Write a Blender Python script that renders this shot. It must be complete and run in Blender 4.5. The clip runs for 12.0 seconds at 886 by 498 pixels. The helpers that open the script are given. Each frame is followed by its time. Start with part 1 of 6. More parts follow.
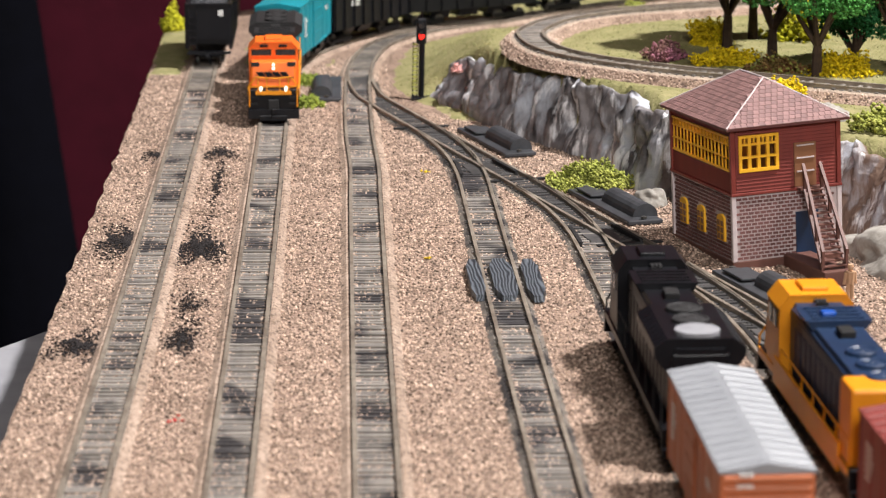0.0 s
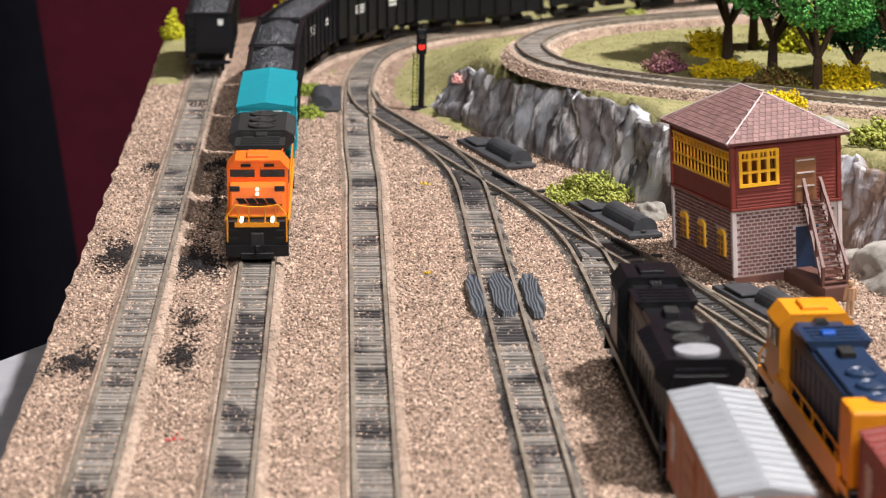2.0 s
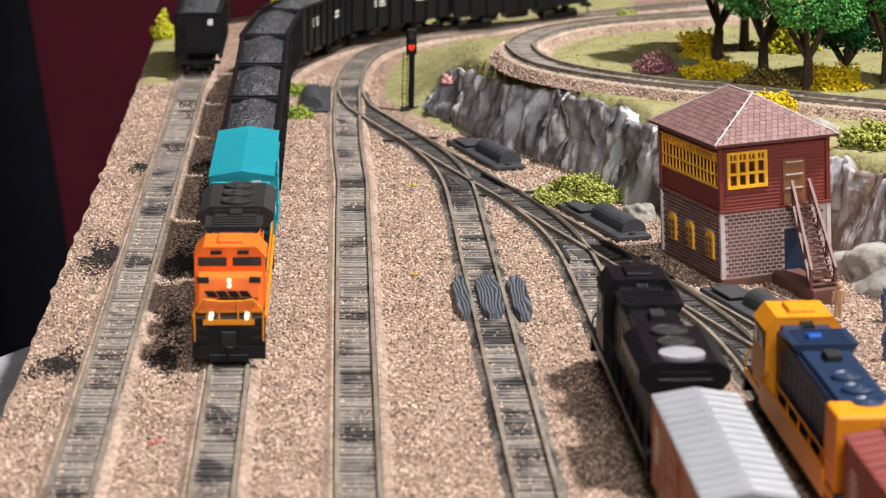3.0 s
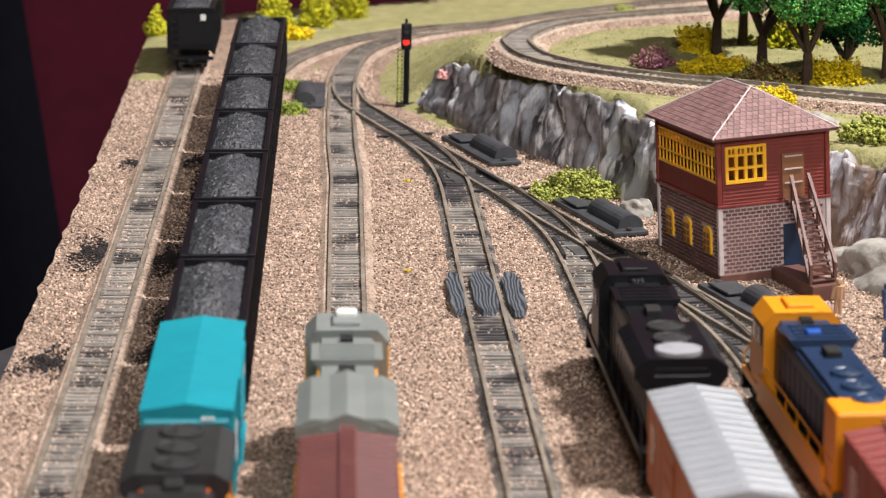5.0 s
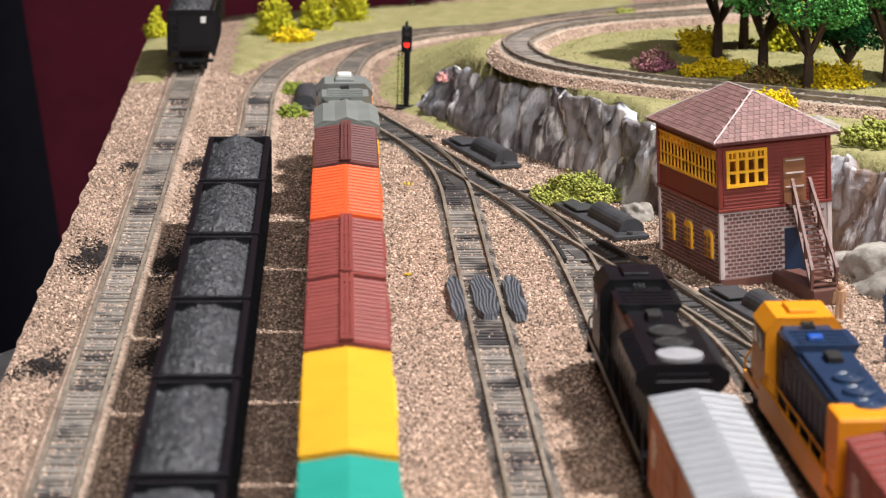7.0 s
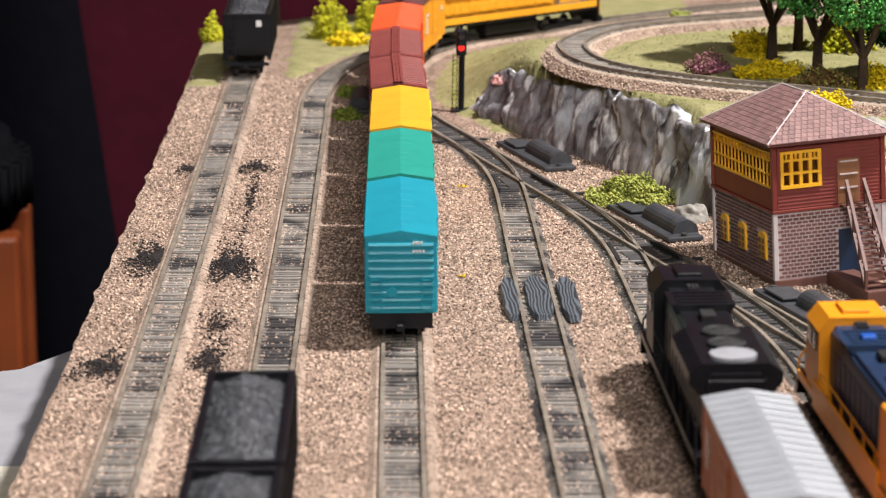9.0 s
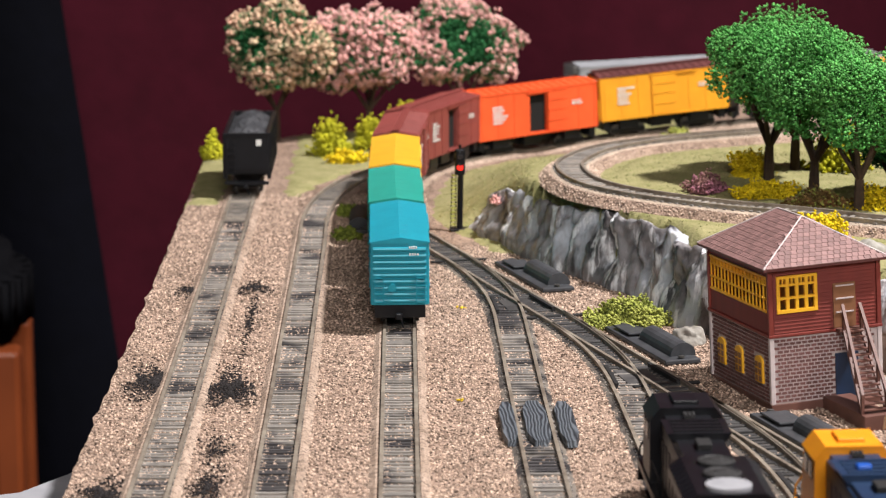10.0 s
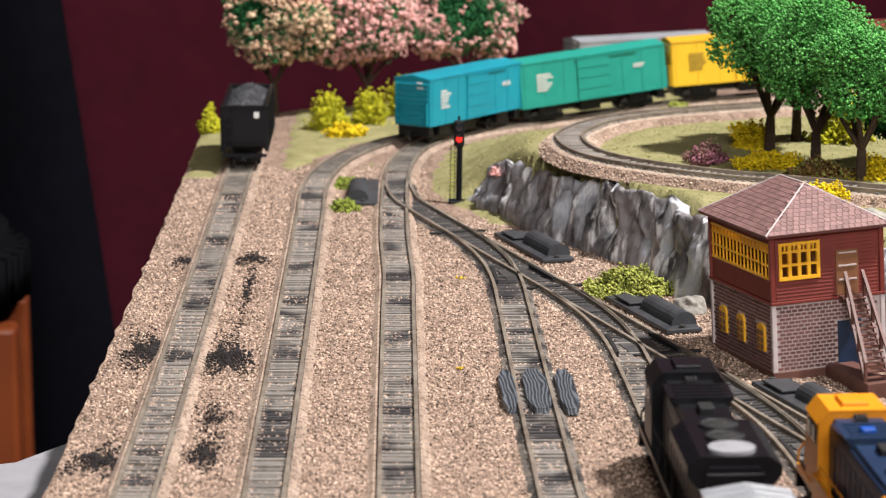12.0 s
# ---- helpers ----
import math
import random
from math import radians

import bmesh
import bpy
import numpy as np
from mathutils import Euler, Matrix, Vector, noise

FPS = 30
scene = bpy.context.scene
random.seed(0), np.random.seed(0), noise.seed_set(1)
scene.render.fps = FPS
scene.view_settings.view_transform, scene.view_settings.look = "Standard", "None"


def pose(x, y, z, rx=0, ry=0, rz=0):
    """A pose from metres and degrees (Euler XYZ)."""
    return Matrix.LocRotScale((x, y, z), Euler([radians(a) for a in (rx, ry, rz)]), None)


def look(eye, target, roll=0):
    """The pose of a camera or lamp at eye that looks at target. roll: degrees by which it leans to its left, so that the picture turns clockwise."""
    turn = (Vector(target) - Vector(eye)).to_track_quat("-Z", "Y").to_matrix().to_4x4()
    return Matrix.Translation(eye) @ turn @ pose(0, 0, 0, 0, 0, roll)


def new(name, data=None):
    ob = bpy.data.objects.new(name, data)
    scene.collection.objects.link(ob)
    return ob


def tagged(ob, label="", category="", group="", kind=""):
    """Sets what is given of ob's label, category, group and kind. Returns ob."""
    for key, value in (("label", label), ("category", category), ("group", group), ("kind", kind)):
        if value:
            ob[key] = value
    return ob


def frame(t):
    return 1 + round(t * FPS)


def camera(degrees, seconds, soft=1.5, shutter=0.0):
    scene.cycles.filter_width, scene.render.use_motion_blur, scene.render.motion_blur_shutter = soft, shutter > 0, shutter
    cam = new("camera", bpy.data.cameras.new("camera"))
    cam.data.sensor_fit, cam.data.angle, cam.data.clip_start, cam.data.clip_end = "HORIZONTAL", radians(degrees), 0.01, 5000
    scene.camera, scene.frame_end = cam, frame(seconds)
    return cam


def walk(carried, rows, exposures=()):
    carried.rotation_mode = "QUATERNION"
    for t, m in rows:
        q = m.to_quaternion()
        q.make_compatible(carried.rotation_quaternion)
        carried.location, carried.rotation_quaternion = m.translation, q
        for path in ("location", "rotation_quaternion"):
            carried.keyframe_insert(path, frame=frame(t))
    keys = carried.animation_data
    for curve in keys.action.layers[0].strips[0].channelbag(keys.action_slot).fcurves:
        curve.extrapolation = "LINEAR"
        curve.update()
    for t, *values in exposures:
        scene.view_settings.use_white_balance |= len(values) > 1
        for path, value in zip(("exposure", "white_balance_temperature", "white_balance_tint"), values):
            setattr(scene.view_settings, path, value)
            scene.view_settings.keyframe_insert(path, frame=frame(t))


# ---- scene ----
cam = camera(17.8, 12.0, soft=1.2)
PATH = [
    (0, (-0.00700, 0.03899, 0.19039), (0.02822, 1.01310, -0.03290), -0.004),
    (0.5, (-0.00608, 0.04160, 0.19172), (0.02841, 1.01560, -0.03215), -0.023),
    (1, (-0.00509, 0.04105, 0.19312), (0.03011, 1.01486, -0.03150), 0.047),
    (1.5, (-0.00712, 0.04129, 0.19586), (0.02854, 1.01513, -0.02854), 0.050),
    (2, (-0.00679, 0.04105, 0.19504), (0.02835, 1.01499, -0.02904), 0.061),
    (2.5, (-0.00468, 0.04244, 0.19488), (0.03090, 1.01630, -0.02945), 0.126),
    (4.5, (-0.00217, 0.05370, 0.19265), (0.03383, 1.02766, -0.03117), 0.156),
    (5, (-0.00070, 0.05716, 0.19010), (0.03466, 1.03122, -0.03342), 0.087),
    (5.5, (0.00081, 0.06058, 0.18860), (0.03587, 1.03469, -0.03475), 0.089),
    (6, (0.00034, 0.06200, 0.18865), (0.03610, 1.03604, -0.03489), 0.113),
    (6.5, (-0.00061, 0.06173, 0.18882), (0.03504, 1.03582, -0.03453), 0.114),
    (7, (-0.00115, 0.05879, 0.19061), (0.03466, 1.03288, -0.03267), 0.186),
    (9, (-0.00059, 0.05593, 0.19020), (0.01520, 1.03096, -0.03130), -0.177),
    (9.5, (-0.00057, 0.05587, 0.19442), (0.01562, 1.03457, -0.01024), -0.205),
    (10, (0.00063, 0.05361, 0.19735), (0.01593, 1.03600, 0.01114), -0.267),
    (10.5, (0.00105, 0.05506, 0.19498), (0.01698, 1.03888, 0.01657), -0.253),
    (11, (0.00119, 0.05760, 0.19287), (0.01767, 1.04087, 0.01147), -0.261),
    (11.5, (0.00032, 0.05698, 0.19157), (0.01690, 1.03915, 0.00433), -0.305),
    (12, (0.00019, 0.05918, 0.19003), (0.01628, 1.04078, -0.00026), -0.229),
]
walk(cam, [(t, look(eye, target, roll)) for t, eye, target, roll in PATH])

cam.data.dof.use_dof = True
cam.data.dof.focus_distance = 0.87
cam.data.dof.aperture_fstop = 36

# ---- light ----
world = bpy.data.worlds.new("hall")
scene.world = world
world.use_nodes = True
world.node_tree.nodes["Background"].inputs[0].default_value = (1.0, 0.95, 0.92, 1)
world.node_tree.nodes["Background"].inputs[1].default_value = 0.42
scene.view_settings.exposure = 0.0


def lamp(name, eye, target, size, power, colour):
    d = bpy.data.lights.new(name, "AREA")
    d.shape, d.size, d.energy, d.color = "DISK", size, power, colour
    ob = new(name, d)
    ob.matrix_world = look(eye, target)
    return ob


# Overhead lamp at the right: the main light, which casts the shadows.
lamp("ceiling_lamp", (1.02, 0.74, 1.96), (0.02, 0.95, 0), 0.15, 105, (1.0, 0.962, 0.945))
# Unseen soft fill, added low behind the camera to brighten front faces.
lamp("ceiling_lamp", (0.15, -1.55, 1.30), (0.02, 0.95, 0), 0.9, 44, (1.0, 0.955, 0.93))


# ---- materials ----
def mat(name, c1, c2=None, rough=0.6, metal=0.0, scale=300.0, bump=0.15, dist=0.0004, island=0.0, spec=0.4, pick=0.0):
    """A surface with grain at two scales; island / pick: brightness spread from piece to piece."""
    m = bpy.data.materials.new(name)
    m.use_nodes = True
    n, l = m.node_tree.nodes, m.node_tree.links
    b = n["Principled BSDF"]
    b.inputs["Roughness"].default_value, b.inputs["Metallic"].default_value = rough, metal
    b.inputs["Specular IOR Level"].default_value = spec
    c2 = c2 or tuple(x * 0.72 for x in c1)
    tc = n.new("ShaderNodeTexCoord")
    a, f = n.new("ShaderNodeTexNoise"), n.new("ShaderNodeTexNoise")
    a.inputs["Scale"].default_value, a.inputs["Detail"].default_value = scale * 0.16, 3
    f.inputs["Scale"].default_value, f.inputs["Detail"].default_value = scale, 4
    mix = n.new("ShaderNodeMath")
    mix.operation = "MULTIPLY_ADD"
    mix.inputs[1].default_value = 0.5
    half = n.new("ShaderNodeMath")
    half.operation = "MULTIPLY"
    half.inputs[1].default_value = 0.5
    ramp = n.new("ShaderNodeValToRGB")
    ramp.color_ramp.elements[0].position, ramp.color_ramp.elements[1].position = 0.36, 0.64
    ramp.color_ramp.elements[0].color, ramp.color_ramp.elements[1].color = (*c2, 1), (*c1, 1)
    for t in (a, f):
        l.new(tc.outputs["Object"], t.inputs["Vector"])
    l.new(a.outputs["Fac"], half.inputs[0])
    l.new(f.outputs["Fac"], mix.inputs[0])
    l.new(half.outputs[0], mix.inputs[2])
    l.new(mix.outputs[0], ramp.inputs[0])
    out = ramp.outputs[0]
    if island or pick:
        src = n.new("ShaderNodeNewGeometry").outputs["Random Per Island"] if island else n.new("ShaderNodeObjectInfo").outputs["Random"]
        k = island or pick
        mr = n.new("ShaderNodeMapRange")
        mr.inputs[3].default_value, mr.inputs[4].default_value = 1 - k, 1 + k
        hv = n.new("ShaderNodeHueSaturation")
        l.new(src, mr.inputs[0])
        l.new(mr.outputs[0], hv.inputs["Value"])
        l.new(out, hv.inputs["Color"])
        out = hv.outputs[0]
    l.new(out, b.inputs["Base Color"])
    if bump:
        bp = n.new("ShaderNodeBump")
        bp.inputs["Strength"].default_value, bp.inputs["Distance"].default_value = bump, dist
        l.new(f.outputs["Fac"], bp.inputs["Height"])
        l.new(bp.outputs[0], b.inputs["Normal"])
    return m


def glow(name, c, strength):
    m = bpy.data.materials.new(name)
    m.use_nodes = True
    b = m.node_tree.nodes["Principled BSDF"]
    b.inputs["Base Color"].default_value = (*c, 1)
    b.inputs["Emission Color"].default_value, b.inputs["Emission Strength"].default_value = (*c, 1), strength
    return m


def gravel(name, c1, c2, c3, cell):
    """Fine crushed stone: coloured cells with relief, and wider stains."""
    m = bpy.data.materials.new(name)
    m.use_nodes = True
    n, l = m.node_tree.nodes, m.node_tree.links
    b = n["Principled BSDF"]
    b.inputs["Roughness"].default_value, b.inputs["Specular IOR Level"].default_value = 0.85, 0.25
    tc = n.new("ShaderNodeTexCoord")
    v, w = n.new("ShaderNodeTexVoronoi"), n.new("ShaderNodeTexNoise")
    v.inputs["Scale"].default_value = 1 / cell
    w.inputs["Scale"].default_value, w.inputs["Detail"].default_value = 45, 5
    sep = n.new("ShaderNodeSeparateColor")
    ramp, stain = n.new("ShaderNodeValToRGB"), n.new("ShaderNodeValToRGB")
    ramp.color_ramp.elements[0].color, ramp.color_ramp.elements[1].color = (*c3, 1), (*c1, 1)
    e = ramp.color_ramp.elements.new(0.3)
    e.color = (*c2, 1)
    stain.color_ramp.elements[0].position, stain.color_ramp.elements[1].position = 0.35, 0.6
    stain.color_ramp.elements[0].color, stain.color_ramp.elements[1].color = (0.72, 0.70, 0.68, 1), (1, 1, 1, 1)
    mul = n.new("ShaderNodeMixRGB")
    mul.blend_type, mul.inputs[0].default_value = "MULTIPLY", 1
    bp = n.new("ShaderNodeBump")
    bp.invert = True
    bp.inputs["Strength"].default_value, bp.inputs["Distance"].default_value = 0.8, cell * 0.6
    for t in (v, w):
        l.new(tc.outputs["Object"], t.inputs["Vector"])
    l.new(v.outputs["Color"], sep.inputs[0])
    l.new(sep.outputs[0], ramp.inputs[0])
    l.new(w.outputs["Fac"], stain.inputs[0])
    l.new(ramp.outputs[0], mul.inputs[1])
    l.new(stain.outputs[0], mul.inputs[2])
    l.new(mul.outputs[0], b.inputs["Base Color"])
    l.new(v.outputs["Distance"], bp.inputs["Height"])
    l.new(bp.outputs[0], b.inputs["Normal"])
    return m


# Coloured darker than the loose grains, to paint shade into the gaps between stones.
BALLAST = gravel("pink_ballast", (0.42, 0.30, 0.23), (0.27, 0.185, 0.14), (0.07, 0.045, 0.036), 0.0009)
SAND = gravel("sandy_ballast", (0.50, 0.38, 0.30), (0.36, 0.265, 0.205), (0.13, 0.095, 0.075), 0.0008)
GRAINS = mat("ballast_grains", (0.56, 0.42, 0.33), (0.32, 0.23, 0.178), 0.85, scale=900, bump=0, island=0.78, spec=0.2)
LOOP_GRAINS = mat("loop_ballast_grains", (0.60, 0.46, 0.37), (0.40, 0.29, 0.225), 0.85, scale=900, bump=0, island=0.35, spec=0.2)
# Dark base tone paints in the shade between ties; sooted() adds soot patches.
BED = mat("shade_and_soot_track_bed", (0.20, 0.165, 0.135), (0.075, 0.068, 0.062), 0.9, scale=260, bump=0.5, dist=0.0005)


def sooted(m, scale, lo, hi):
    """Worn patches of dark soot lying over whatever the track is made of."""
    n, l = m.node_tree.nodes, m.node_tree.links
    b = n["Principled BSDF"]
    old = b.inputs["Base Color"].links[0].from_socket
    geo, w, r, mix = n.new("ShaderNodeNewGeometry"), n.new("ShaderNodeTexNoise"), n.new("ShaderNodeValToRGB"), n.new("ShaderNodeMixRGB")
    w.inputs["Scale"].default_value, w.inputs["Detail"].default_value = scale, 4
    r.color_ramp.elements[0].position, r.color_ramp.elements[1].position = lo, hi
    r.color_ramp.elements[0].color, r.color_ramp.elements[1].color = (0.20, 0.20, 0.23, 1), (1, 1, 1, 1)
    mix.blend_type, mix.inputs[0].default_value = "MULTIPLY", 1
    l.new(geo.outputs["Position"], w.inputs["Vector"])
    l.new(w.outputs["Fac"], r.inputs[0])
    l.new(old, mix.inputs[1])
    l.new(r.outputs[0], mix.inputs[2])
    l.new(mix.outputs[0], b.inputs["Base Color"])


sooted(BED, 44, 0.41, 0.50)
PALEBED = mat("dusty_track_bed", (0.50, 0.39, 0.30), (0.30, 0.24, 0.19), 0.9, scale=420, bump=0.5, dist=0.0005)
TIE = mat("weathered_tie", (0.31, 0.275, 0.235), (0.15, 0.14, 0.135), 0.8, scale=280, bump=0.3, pick=0.3)
sooted(TIE, 44, 0.41, 0.50)
TIE_DARK = mat("black_plastic_tie", (0.085, 0.08, 0.078), (0.035, 0.034, 0.035), 0.6, scale=280, bump=0.2, pick=0.3)
TIE_STUFF = mat("weathered_far_ties", (0.30, 0.255, 0.21), (0.11, 0.105, 0.10), 0.8, scale=280, bump=0.3, island=0.3)
RAIL = mat("tarnished_rail", (0.33, 0.285, 0.23), (0.15, 0.12, 0.095), 0.45, 0.2, scale=250, bump=0.1)
TURF = mat("static_grass_mat", (0.33, 0.295, 0.15), (0.20, 0.195, 0.08), 0.95, scale=800, bump=0.8, dist=0.0007, spec=0.1)
TUFTS = mat("grass_fibres", (0.34, 0.315, 0.15), (0.20, 0.21, 0.08), 0.9, scale=300, bump=0, island=0.4, spec=0.1)
PALE_ROCK = mat("pale_plaster_rock", (0.42, 0.40, 0.36), (0.20, 0.18, 0.155), 0.8, scale=300, bump=0.6, dist=0.001)
BLACK = mat("black_plastic", (0.007, 0.0075, 0.010), (0.004, 0.0043, 0.006), 0.38, scale=250, bump=0.05, spec=0.28)
FAN_GREY = mat("dusty_grey_fan", (0.33, 0.33, 0.35), (0.22, 0.22, 0.24), 0.6, scale=250, bump=0.1)
AMBER = mat("amber_roof_paint", (0.70, 0.38, 0.022), (0.60, 0.32, 0.018), 0.5, scale=150, bump=0.05)
SOOT = mat("sooty_black", (0.018, 0.017, 0.018), (0.009, 0.009, 0.009), 0.7, scale=300, bump=0.2)
COAL = mat("coal_load", (0.062, 0.065, 0.074), (0.026, 0.027, 0.031), 0.5, scale=1300, bump=0.7, dist=0.0006, spec=0.45)
COAL_BITS = mat("coal_bits", (0.050, 0.051, 0.056), (0.020, 0.020, 0.022), 0.6, scale=600, bump=0, island=0.5)
GREY_BOX = mat("grey_black_plastic", (0.060, 0.063, 0.070), (0.030, 0.031, 0.035), 0.5, scale=300, bump=0.1)
ORANGE = mat("orange_paint", (0.86, 0.17, 0.018), (0.78, 0.145, 0.015), 0.4, scale=150, bump=0.03)
YELLOW = mat("yellow_paint", (0.78, 0.29, 0.012), (0.70, 0.25, 0.010), 0.4, scale=150, bump=0.03)
LEMON = mat("car_yellow_paint", (0.86, 0.53, 0.03), (0.79, 0.47, 0.025), 0.45, scale=150, bump=0.03)
TEAL = mat("teal_paint", (0.009, 0.26, 0.325), (0.007, 0.225, 0.285), 0.42, scale=150, bump=0.03)
CYAN = mat("turquoise_paint", (0.009, 0.27, 0.36), (0.007, 0.235, 0.315), 0.42, scale=150, bump=0.03)
GREEN = mat("jade_paint", (0.02, 0.30, 0.24), (0.016, 0.26, 0.205), 0.42, scale=150, bump=0.03)
VERMILION = mat("vermilion_paint", (0.80, 0.105, 0.028), (0.70, 0.085, 0.022), 0.45, scale=150, bump=0.03)
TUSCAN = mat("oxide_red_paint", (0.24, 0.052, 0.044), (0.19, 0.042, 0.036), 0.5, scale=150, bump=0.04)
BROWN = mat("brown_roof_paint", (0.135, 0.045, 0.042), (0.10, 0.034, 0.032), 0.5, scale=150, bump=0.04)
REEFER = mat("reefer_orange_paint", (0.82, 0.36, 0.02), (0.74, 0.31, 0.018), 0.45, scale=150, bump=0.03)
GREY = mat("grey_paint", (0.20, 0.215, 0.205), (0.16, 0.175, 0.165), 0.45, scale=150, bump=0.04)
SILVER = mat("galvanised_roof", (0.29, 0.30, 0.32), (0.23, 0.24, 0.26), 0.48, 0.0, scale=150, bump=0.05)
BLUE = mat("navy_paint", (0.014, 0.035, 0.085), (0.010, 0.025, 0.06), 0.4, scale=150, bump=0.04)
BRIGHT_BLUE = mat("bright_blue_plastic", (0.01, 0.09, 0.45), None, 0.4)
WHITE = mat("white_lettering", (0.75, 0.75, 0.72), (0.62, 0.62, 0.6), 0.5)
STEEL = mat("wheel_steel", (0.10, 0.095, 0.09), None, 0.45, 0.5)
GLASS = mat("dark_cab_glass", (0.02, 0.02, 0.022), (0.012, 0.012, 0.014), 0.12, scale=60, bump=0, spec=0.8)
HEADLIGHT = glow("headlight_glow", (1.0, 0.90, 0.72), 1.1)
RED_LAMP = glow("red_signal_glow", (0.9, 0.02, 0.01), 1.3)
ROOM_GLOW = glow("tower_room_bulb", (1.0, 0.50, 0.10), 14.0)
RUSTY = mat("orange_brown_paint", (0.46, 0.135, 0.05), (0.38, 0.11, 0.04), 0.5, scale=150, bump=0.03)
VOID = mat("painted_inside_shade", (0.006, 0.006, 0.006), None, 0.9, bump=0)
GREY_MARK = mat("olive_grey_lettering", (0.36, 0.24, 0.03), None, 0.6, bump=0)
SIDING = mat("red_clapboard", (0.21, 0.035, 0.025), (0.155, 0.026, 0.02), 0.5, scale=200, bump=0.05)
SHINGLE = mat("brown_shingle", (0.30, 0.175, 0.16), (0.19, 0.105, 0.10), 0.6, scale=300, bump=0.15, pick=0.22)
MORTAR = mat("pale_mortar", (0.60, 0.52, 0.51), (0.46, 0.39, 0.39), 0.8, scale=400, bump=0.2)
BRICK = mat("brown_brick", (0.19, 0.082, 0.074), (0.13, 0.055, 0.05), 0.65, scale=400, bump=0.15, pick=0.25)
FRAME = mat("yellow_window_frame", (0.86, 0.46, 0.025), (0.76, 0.39, 0.02), 0.5, scale=200, bump=0.03)
STAIR = mat("brown_stair_plastic", (0.14, 0.060, 0.045), (0.095, 0.042, 0.033), 0.55, scale=250, bump=0.05)
DOOR = mat("tan_door", (0.24, 0.105, 0.05), (0.19, 0.085, 0.04), 0.5, scale=200, bump=0.05)
BARK = mat("tree_bark", (0.075, 0.045, 0.028), (0.035, 0.022, 0.015), 0.85, scale=500, bump=0.6, dist=0.0006)
LEAF = mat("bright_green_foam", (0.15, 0.42, 0.11), (0.058, 0.26, 0.052), 0.7, scale=300, bump=0, island=0.5, spec=0.2)
DARK_LEAF = mat("dark_green_foam", (0.04, 0.20, 0.07), (0.018, 0.11, 0.035), 0.8, scale=300, bump=0, island=0.5, spec=0.2)
BLOSSOM = mat("pink_blossom", (0.80, 0.44, 0.42), (0.72, 0.38, 0.34), 0.8, scale=80, bump=0, island=0.25, spec=0.2)
PEACH = mat("peach_blossom", (0.70, 0.38, 0.28), (0.58, 0.47, 0.30), 0.8, scale=60, bump=0, island=0.28, spec=0.2)
LIME = mat("yellow_green_lichen", (0.50, 0.47, 0.025), (0.36, 0.36, 0.02), 0.85, scale=200, bump=0, island=0.35, spec=0.2)
GOLD = mat("golden_foam", (0.72, 0.55, 0.015), (0.60, 0.43, 0.01), 0.85, scale=200, bump=0, island=0.3, spec=0.2)
OLIVE = mat("olive_lichen", (0.37, 0.38, 0.09), (0.22, 0.25, 0.05), 0.85, scale=200, bump=0, island=0.4, spec=0.2)
PURPLE = mat("purple_flowers", (0.30, 0.11, 0.17), (0.17, 0.10, 0.07), 0.85, scale=200, bump=0, island=0.4, spec=0.2)
RUST = mat("rust_grass", (0.22, 0.10, 0.04), (0.13, 0.10, 0.03), 0.85, scale=200, bump=0, island=0.4, spec=0.2)
MOSS = mat("moss_green_foam", (0.21, 0.25, 0.04), (0.13, 0.17, 0.025), 0.85, scale=200, bump=0, island=0.4, spec=0.2)
MAROON = mat("maroon_cloth", (0.046, 0.0042, 0.0105), (0.034, 0.0034, 0.008), 0.9, scale=60, bump=0.3, dist=0.002, spec=0.1)
NAVY = mat("black_navy_cloth", (0.0016, 0.0019, 0.0046), (0.0011, 0.0013, 0.003), 0.9, scale=60, bump=0.3, dist=0.002, spec=0.1)
WOOD = mat("orange_stained_wood", (0.20, 0.045, 0.012), (0.15, 0.033, 0.009), 0.4, scale=30, bump=0.1)
FASCIA = mat("dark_table_edge", (0.05, 0.04, 0.035), (0.03, 0.025, 0.022), 0.8, scale=100)
CLOTH = mat("light_grey_cloth", (0.30, 0.30, 0.32), (0.23, 0.23, 0.25), 0.9, scale=80)
PAPER = mat("cream_paper", (0.62, 0.58, 0.48), None, 0.8)
HALL = mat("hall_paint", (0.35, 0.33, 0.31), (0.30, 0.28, 0.27), 0.9, scale=4)
SKIN = mat("figure_tan_paint", (0.50, 0.30, 0.18), (0.40, 0.24, 0.14), 0.6)
DENIM = mat("figure_blue_paint", (0.05, 0.09, 0.19), (0.04, 0.07, 0.14), 0.6)
SPILL = mat("spilled_coal_dust", (0.030, 0.025, 0.025), (0.012, 0.010, 0.010), 0.75, scale=600, bump=0, island=0.6, spec=0.2)
YELLOW_BIT = mat("yellow_fleck", (0.80, 0.55, 0.02))
DARK_BITS = mat("dark_brown_bits", (0.10, 0.06, 0.045), (0.04, 0.03, 0.025), 0.8, island=0.5)
RED_BIT = mat("red_fleck", (0.65, 0.03, 0.03))


